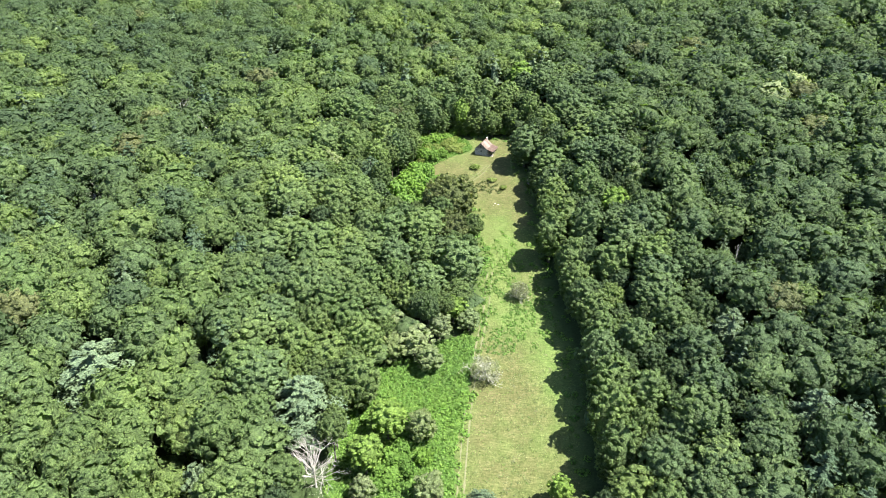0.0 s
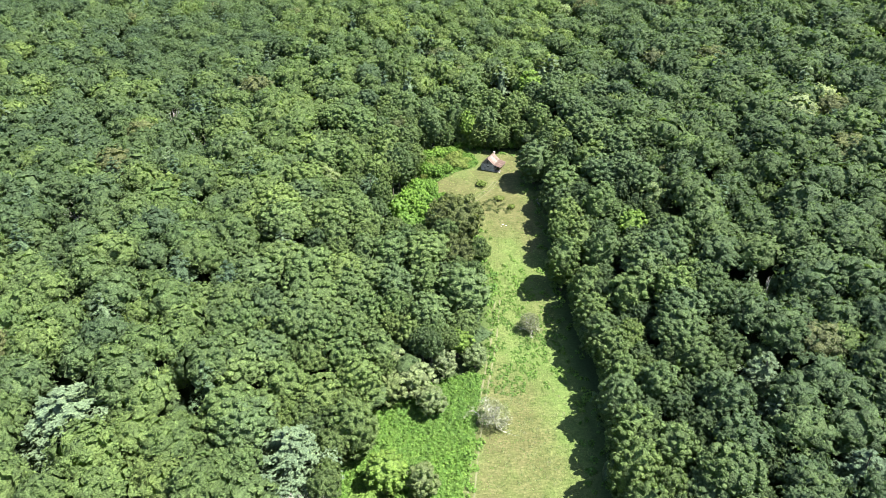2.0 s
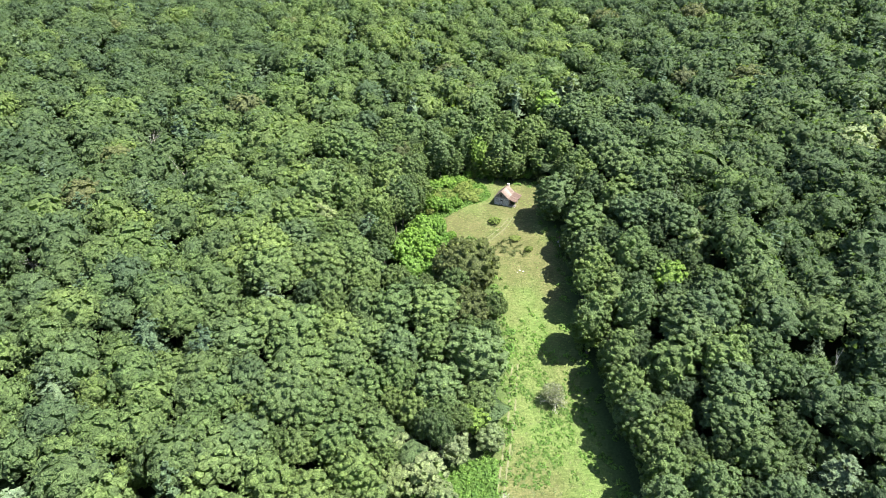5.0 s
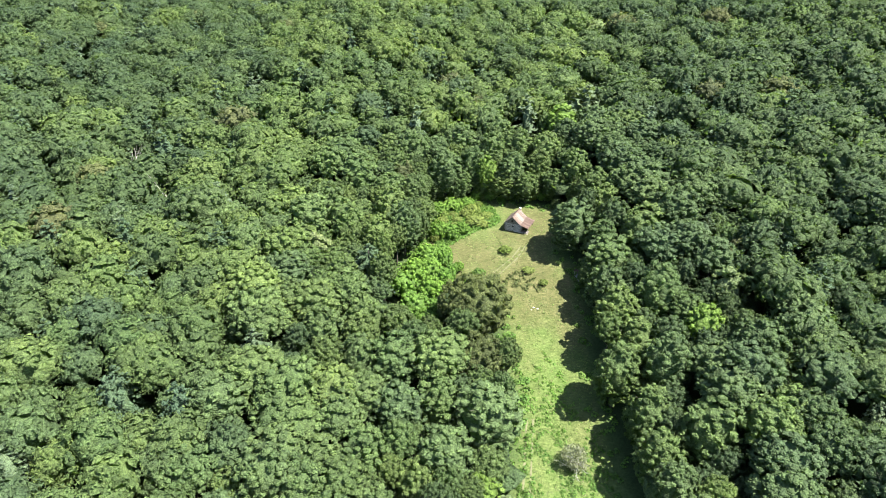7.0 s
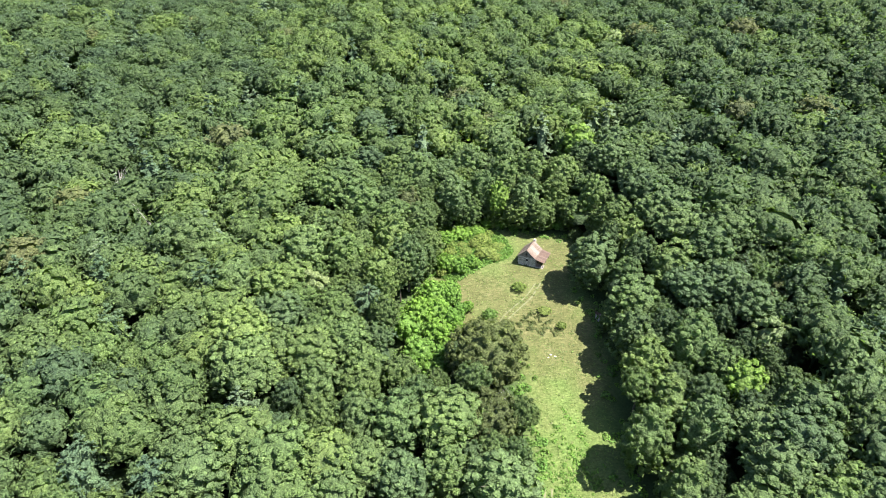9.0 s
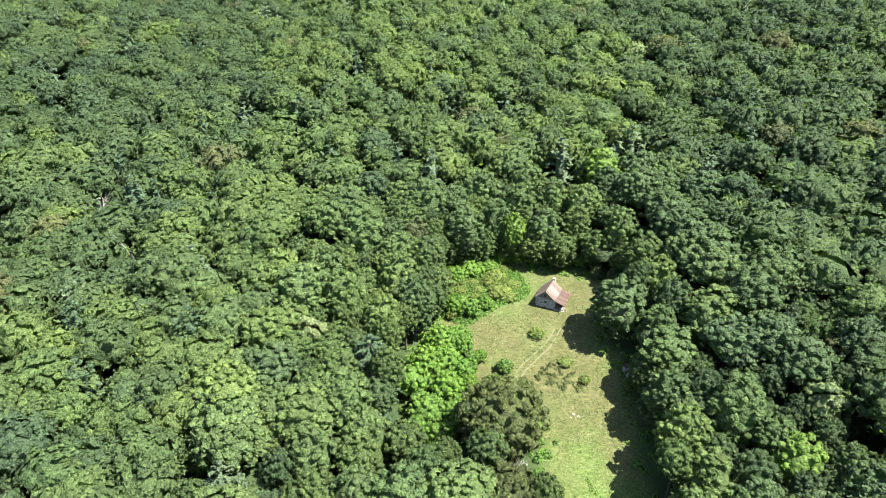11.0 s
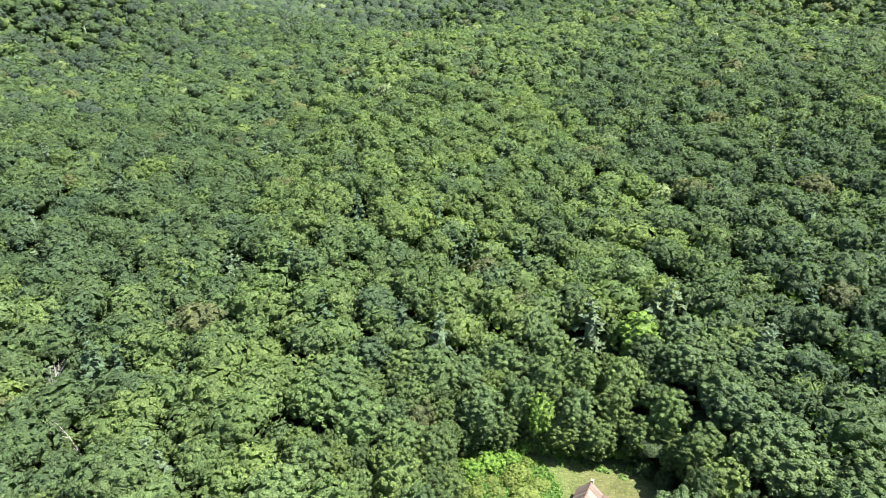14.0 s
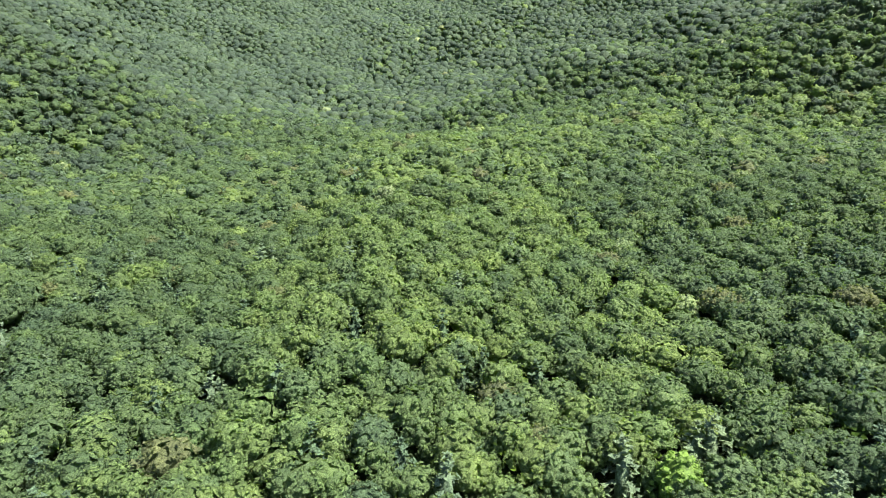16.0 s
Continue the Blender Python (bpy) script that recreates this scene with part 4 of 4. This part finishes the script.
# the trees that the flight passes nearest stand as things of their own
lane = (np.abs(x - 8) < 90) & (y > 84) & (y < 292)
order = np.argsort(np.where(lane, np.abs(x - 12) + 0.12 * np.abs(y - 180), 1e6))[: min(int(lane.sum()), 240)]
own = np.zeros(len(x), bool)
own[order] = True
for px, py, pr in zip(x[own], y[own], r[own]):
    plant(dark_tree if rng.random() < (0.8 if px > 40 else 0.12) else hardwood, px, py, pr, float(np.clip(9.5 + 1.4 * pr + rng.normal(0, 1.2), 10, 22)), "green hardwood of the dense forest canopy", group="forest trees")
sx, sy = candidates(-130, 140, -60, 68, 10.0)
woods("down the hollow", sx, sy, rng.uniform(5.4, 7.6, len(sx)), FAR, CONE_FAR)
aside = ~own & ((y > 240) | (np.abs(x - 5) > 125))
near = ~own & ~aside
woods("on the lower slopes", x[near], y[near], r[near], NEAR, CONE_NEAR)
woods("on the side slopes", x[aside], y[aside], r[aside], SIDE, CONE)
x, y = candidates(-460, 460, 325, 540, 9.8)
woods("up the hollow", x, y, rng.uniform(5.6, 7.5, len(x)), MID, CONE)
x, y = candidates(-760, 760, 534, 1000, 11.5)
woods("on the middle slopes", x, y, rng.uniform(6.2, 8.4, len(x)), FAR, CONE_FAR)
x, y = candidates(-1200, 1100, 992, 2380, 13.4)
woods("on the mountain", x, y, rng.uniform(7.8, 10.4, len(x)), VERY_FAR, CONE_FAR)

# young growth under the canopy
x, y = candidates(-400, 400, 62, 560, 7.5)
ok = free_of(x, y, np.full(len(x), -0.5)) & (np.hypot(x + 28, y - 106) > 11)
x, y = x[ok], y[ok]
grove("understorey", VERY_FAR, x, y, rng.uniform(3.6, 5.6, len(x)), rng.uniform(6.5, 12.5, len(x)), LEAF_DARK, "dark green understorey beneath the forest canopy", "woods")

# ---- weeds and grass ----
def scatter(poly, count, x0, x1, y0, y1):
    x, y = rng.uniform(x0, x1, count), rng.uniform(y0, y1, count)
    keep = inside(x, y, poly)
    return x[keep], y[keep]


def clump(cards, size, tall):
    w = rng.standard_normal((cards, 3))
    w[:, 2] = np.abs(w[:, 2]) * 0.8
    w /= np.linalg.norm(w, axis=1)[:, None]
    p = w * np.array((1, 1, tall)) * rng.uniform(0.6, 1.0, (cards, 1))
    return sprays(p, w + 0.4 * rng.standard_normal((cards, 3)) + np.array((0, 0, 0.6)), size)


HERB_FORMS = [clump(30, 0.27, 1.1) for _ in range(5)]
TUFT_FORMS = [clump(6, 0.42, 0.8) for _ in range(8)]
x, y = rng.uniform(-27, 14, 9500), rng.uniform(92, 160, 9500)
keep = (open_share(x, y, HERBS, 4.0) > 0.1) & ~(inside(x, y, MEADOW) & ~inside(x, y, HERBS))
x, y = x[keep], y[keep]
grove("tall_weeds", HERB_FORMS, x, y, rng.uniform(0.7, 1.15, len(x)), rng.uniform(0.7, 1.7, len(x)), HERB, "dense bright green tall weeds beside the track", "weeds", 1.0, 1.1)
LUSH = [(14, 150), (22, 148), (34, 152), (34, 176), (31, 190), (24, 204), (18, 200), (16, 185), (14, 168)]
x, y = scatter(LUSH, 2600, 13, 36, 146, 206)
keep = np.sin(x * 0.9 + 1.0) * np.sin(y * 0.55) + 0.6 * np.sin(x * 0.31 - y * 0.23) > -0.25
grove("meadow_weeds", HERB_FORMS, x[keep], y[keep], rng.uniform(0.22, 0.55, keep.sum()), rng.uniform(0.2, 0.5, keep.sum()), HERB, "low leafy green weeds dotted over the meadow", "weeds", 1.0, 1.1)
x, y = scatter(MEADOW, 11000, -14, 38, 88, 272)
grove("grass_tufts", TUFT_FORMS, x, y, rng.uniform(0.2, 0.5, len(x)), rng.uniform(0.04, 0.13, len(x)), TUFT, "short tufts of part-dried meadow grass", "grass", 1.0, 0.8)
x, y = scatter([(15, 228), (18, 233), (24, 231), (28, 226), (24, 224)], 420, 14, 29, 223, 234)
keep = np.sin(x * 1.7) * np.sin(y * 1.3 + 0.4) > -0.1
grove("yard_weeds", HERB_FORMS, x[keep], y[keep], rng.uniform(0.25, 0.6, keep.sum()), rng.uniform(0.25, 0.6, keep.sum()), LEAF_OLIVE, "low brown-green weeds in the yard grass", "weeds", 1.0, 1.1)
x, y = scatter(THICKETS[1], 2200, -6, 17, 245, 272)
grove("low_thicket", HERB_FORMS, x, y, rng.uniform(0.5, 1.0, len(x)), rng.uniform(0.5, 1.3, len(x)), HERB, "low yellow-green growth by the cabin clearing", "weeds", 1.0, 1.1)
# brush under the edge of the woods
ex, ey = rng.uniform(-22, 44, 5000), rng.uniform(88, 278, 5000)
edge = (open_share(ex, ey, MEADOW, 3.5) > 0.05) & (open_share(ex, ey, MEADOW, 2.5) < 0.95) & (rng.random(len(ex)) < np.where(ex > 24, 0.35, 0.8))
ex, ey = ex[edge], ey[edge]
grove("edge_brush", HERB_FORMS, ex, ey, rng.uniform(0.5, 1.3, len(ex)), rng.uniform(0.5, 1.4, len(ex)), HERB, "low bright brush along the edge of the woods", "brush", 1.0, 1.1)


# ---- the log cabin ----
def block(x0, x1, y0, y1, z0, z1, bevel=0.03):
    bm = bmesh.new()
    bmesh.ops.create_cube(bm, size=1.0)
    for v in bm.verts:
        v.co = Vector(((x0, x1)[v.co.x > 0], (y0, y1)[v.co.y > 0], (z0, z1)[v.co.z > 0]))
    if bevel:
        bmesh.ops.bevel(bm, geom=bm.edges[:], offset=bevel, segments=1, affect="EDGES")
    return bm


def prism(points, y0, y1):
    """An upright outline in x and z, drawn out along y."""
    bm = bmesh.new()
    front = [bm.verts.new((x, y0, z)) for x, z in points]
    back = [bm.verts.new((x, y1, z)) for x, z in points]
    bm.faces.new(front)
    bm.faces.new(back[::-1])
    for k in range(len(points)):
        m = (k + 1) % len(points)
        bm.faces.new((front[m], front[k], back[k], back[m]))
    bmesh.ops.recalc_face_normals(bm, faces=bm.faces)
    return bm


def tin_sheet(name, along, foot, head, material, parent, sag=0.0):
    """A ribbed roofing sheet of a given width along y, from foot to head in x and z."""
    steps, ribs = 3, 9
    rows = []
    bm = bmesh.new()
    for i in range(steps + 1):
        t = i / steps
        x = foot[0] + (head[0] - foot[0]) * t
        z = foot[1] + (head[1] - foot[1]) * t - sag * math.sin(math.pi * t)
        rows.append([bm.verts.new((x, along * j / (ribs - 1), z + (0.045 if j % 4 == 0 else 0.0))) for j in range(ribs)])
    for a, b in zip(rows, rows[1:]):
        for j in range(ribs - 1):
            bm.faces.new((a[j], a[j + 1], b[j + 1], b[j]))
    top = bmesh.ops.extrude_face_region(bm, geom=bm.faces[:])
    for v in top["geom"]:
        if isinstance(v, bmesh.types.BMVert):
            v.co.z += 0.02
    bmesh.ops.recalc_face_normals(bm, faces=bm.faces)
    return part(name, bm, material, parent)


def again(ob, parent, m):
    """Another piece that shares the mesh of ob."""
    o = new(ob.name.split(".")[0], ob.data)
    o.parent = parent
    o.matrix_local = m
    return o


def log_wall(cabin, length, where, turn, hole=None, logs=7, tall=0.3343):
    """A wall of hewn logs with pale chinking; a hole is x0, x1, z0, z1."""
    wall = new("wall")
    wall.parent = cabin
    wall.matrix_local = pose(*where, 0, 0, turn)
    zones = [(0.0, length, 0.0, logs * tall)] if hole is None else [(0.0, hole[0], 0.0, logs * tall), (hole[1], length, 0.0, logs * tall), (hole[0], hole[1], 0.0, hole[2]), (hole[0], hole[1], hole[3], logs * tall)]
    for x0, x1, z0, z1 in zones:
        part("chinking", block(x0, x1, 0.05, 0.15, z0, z1, 0), CHINK, wall, "pale clay chinking between the logs")
    for k in range(logs):
        z0, z1 = k * tall + 0.035, (k + 1) * tall - 0.06
        over = 0.2 if k % 2 else 0.02
        spans = [(-over, length + over)]
        if hole and z1 > hole[2] and z0 < hole[3]:
            spans = [(-over, hole[0]), (hole[1], length + over)]
        for x0, x1 in spans:
            j = rng.uniform(-0.015, 0.015)
            part("log", block(x0, x1, -0.02 + j, 0.2 + j, z0, z1, 0.035), LOG, wall)
    return wall


cabin = new("log_cabin")
cabin.matrix_basis = pose(17.75, 251.85, z_at(19.5, 252.2) + 0.05, 0, 0, -25.9)
tagged(cabin, "old grey log cabin with rusty tin roof and porch", "cabin")
W, D, RIDGE, P = 5.1, 5.5, 4.95, 7.4
for x in np.arange(0.1, P, 0.62):
    w = rng.uniform(0.38, 0.56)
    part("foundation_stone", block(x, x + w, rng.uniform(-0.12, -0.02), 0.4, -0.75, rng.uniform(-0.02, 0.1), 0.07), STONE, cabin)
for y in np.arange(0.6, D, 0.8):
    for x in (0.0, P - 0.35):
        part("foundation_stone", block(x, x + 0.35, y, y + 0.5, -0.75, 0.04, 0.07), STONE, cabin)
front = log_wall(cabin, W, (0, 0, 0.1), 0, (2.25, 2.95, 1.05, 1.75))
part("window_frame", block(2.2, 2.28, -0.05, 0.2, 1.1 - 0.1, 1.8 - 0.1, 0.01), BOARD, front)
part("window_frame", block(2.92, 3.0, -0.05, 0.2, 1.0, 1.7, 0.01), BOARD, front)
# solid near-black sheet paints the shade behind the window hole
part("window_opening", block(2.25, 2.95, 0.12, 0.16, 1.05, 1.75, 0), INTERIOR_SHADE, front, "near-black sheet for the shade behind the unglazed window")
log_wall(cabin, W, (W, D, 0.1), 180)
log_wall(cabin, D, (0, D, 0.1), -90)
log_wall(cabin, D, (W, 0, 0.1), 90, (1.7, 2.6, 0.0, 1.9))
# near-black sheet for the shade indoors; this door hole itself is unseen
part("doorway", block(W - 0.14, W - 0.1, 1.7, 2.6, 0.1, 2.0, 0), INTERIOR_SHADE, cabin, "near-black sheet for shade in an unseen porch door hole")
# board gables; each board is cut to the roof's slope
top = 0.1 + 9 * 0.26
apex = 2.5
for y0 in (0.04, D - 0.09):
    n = 20
    for k in range(n):
        xa, xb = W * k / n + 0.012, W * (k + 1) / n - 0.012
        za = top + (RIDGE - 0.12 - top) * (xa / apex if xa < apex else (W - xa) / (W - apex))
        zb = top + (RIDGE - 0.12 - top) * (xb / apex if xb < apex else (W - xb) / (W - apex))
        zl = top + 0.0
        if y0 < 1 and 8 <= k <= 9:
            continue
        part("gable_board", prism([(xa, zl), (xb, zl), (xb, max(zb, zl + 0.03)), (xa, max(za, zl + 0.03))], y0 + rng.uniform(0, 0.012), y0 + 0.05), BOARD, cabin)
# near-black sheet paints the shade of the loft
part("loft_opening", block(2.03, 2.56, 0.07, 0.1, top + 0.5, 3.7, 0), INTERIOR_SHADE, cabin, "near-black sheet for the shade of the loft under the gable")
part("loft_lintel", prism([(2.03, 3.7), (2.56, 3.7), (2.54, 4.3), (2.2, 4.2)], 0.04, 0.09), BOARD, cabin)
part("loft_sill", block(2.03, 2.56, 0.04, 0.09, top, top + 0.5, 0.005), BOARD, cabin)
# porch
part("porch_floor", block(W + 0.02, P, 0.1, D - 0.1, 0.05, 0.13, 0.01), BOARD, cabin, "weathered plank porch floor")
for y in (0.2, D / 2, D - 0.2):
    part("porch_post", block(P - 0.18, P - 0.05, y - 0.07, y + 0.07, 0.13, 1.82, 0.015), LOG, cabin)
part("porch_beam", block(P - 0.2, P - 0.03, -0.1, D + 0.1, 1.82, 1.98, 0.02), LOG, cabin)
for y in (0.3, 1.3, 2.35, 3.4, 4.4):
    bm = block(W - 0.05, P, y - 0.04, y + 0.04, -0.06, 0.06, 0)
    for v in bm.verts:
        v.co.z += 2.52 - (v.co.x - W) * 0.245
    part("porch_rafter", bm, BOARD, cabin)
# tin roof: the steep west slope, the east slope and the flatter porch slope below it
roof = new("roof")
roof.parent = cabin
roof.matrix_local = pose(0, -0.5, 0)
tagged(roof, "streaked tin roof rusting red towards the porch eave")
sheet = (D + 0.85) / 8
slopes = (((-0.38, 2.22), (apex, RIDGE), TIN_WORN, 0.0), ((W + 0.15, 2.62), (apex - 0.03, RIDGE - 0.02), TIN, 0.06), ((P + 0.32, 2.0), (W - 0.05, 2.74), TIN_RED, 0.03))
for foot, head, mat, sag in slopes:
    one = tin_sheet("roof_sheet", sheet - 0.012, foot, head, mat, roof, sag)
    for k in range(1, 8):
        again(one, roof, pose(0, sheet * k, rng.uniform(0.0, 0.012)))
part("ridge_cap", prism([(apex - 0.22, RIDGE - 0.1), (apex, RIDGE + 0.07), (apex + 0.22, RIDGE - 0.1), (apex, RIDGE + 0.03)], 0, D + 0.7), TIN, roof)
# chimney of rough stones at the far gable
chimney = new("chimney")
chimney.parent = cabin
chimney.matrix_local = pose(apex + 0.1, D + 0.3, 0)
tagged(chimney, "pale rough fieldstone chimney")
for k in range(22):
    z = -0.6 + k * 0.27
    half = 0.62 if z < 1.6 else 0.34
    cut = rng.uniform(-0.12, 0.12)
    dep = 0.5 if z < 1.6 else 0.32
    for x0, x1 in ((-half, cut - 0.015), (cut + 0.015, half)):
        for y0, y1 in ((-dep + 0.2, -0.01 + 0.2), (0.01 + 0.2, dep + 0.2)):
            q = rng.uniform(0, 0.05)
            part("chimney_stone", block(x0 - q, x1 + q * (x1 == half), y0, y1 + q * 0.5, z, z + 0.255, 0.04), STONE, chimney)

# ---- small shed under the trees ----
shed = new("shed")
shed.matrix_basis = pose(36.6, 227.0, z_at(37.6, 228.0), 0, 0, 20)
tagged(shed, "small pale shed with rusty tin roof under trees", "shed")
for x0, x1, y0, y1 in ((0, 2.4, 0, 0.08), (0, 2.4, 2.7, 2.78)):
    for k in range(10):
        part("wall_board", block(x0 + 0.24 * k + 0.01, x0 + 0.24 * k + 0.23, y0, y1, -0.3, 1.95, 0.008), PALE_WALL, shed)
for x0 in (0.0, 2.32):
    for k in range(11):
        part("wall_board", block(x0, x0 + 0.08, 0.09 + 0.237 * k, 0.09 + 0.237 * k + 0.225, -0.3, 1.95 + (0.4 if x0 > 1 else 0.0), 0.008), PALE_WALL, shed)
shed_roof = new("roof")
shed_roof.parent = shed
shed_roof.matrix_local = pose(0, -0.2, 0)
one = tin_sheet("roof_sheet", 0.52, (-0.3, 1.98), (2.7, 2.42), TIN, shed_roof)
for k in range(1, 6):
    o = again(one, shed_roof, pose(0, 0.53 * k, 0.01))
    if k % 2:
        o.data = o.data.copy()
        o.data.materials[0] = TIN_RED

# ---- pale stone in the grass ----
for x, y, r in ((23.0, 218.8, 0.42), (24.0, 218.2, 0.28), (22.3, 218.0, 0.22)):
    v, f = lump((0, 0, 0), r, 0.15)
    ob = new("rock", mesh_of("rock", v * np.array((1.2, 0.9, 0.22)), f, STONE))
    ob.matrix_basis = pose(x, y, z_at(x, y) + 0.02)
    tagged(ob, "low pale weathered stone showing in the grass", "rock", "meadow stones")
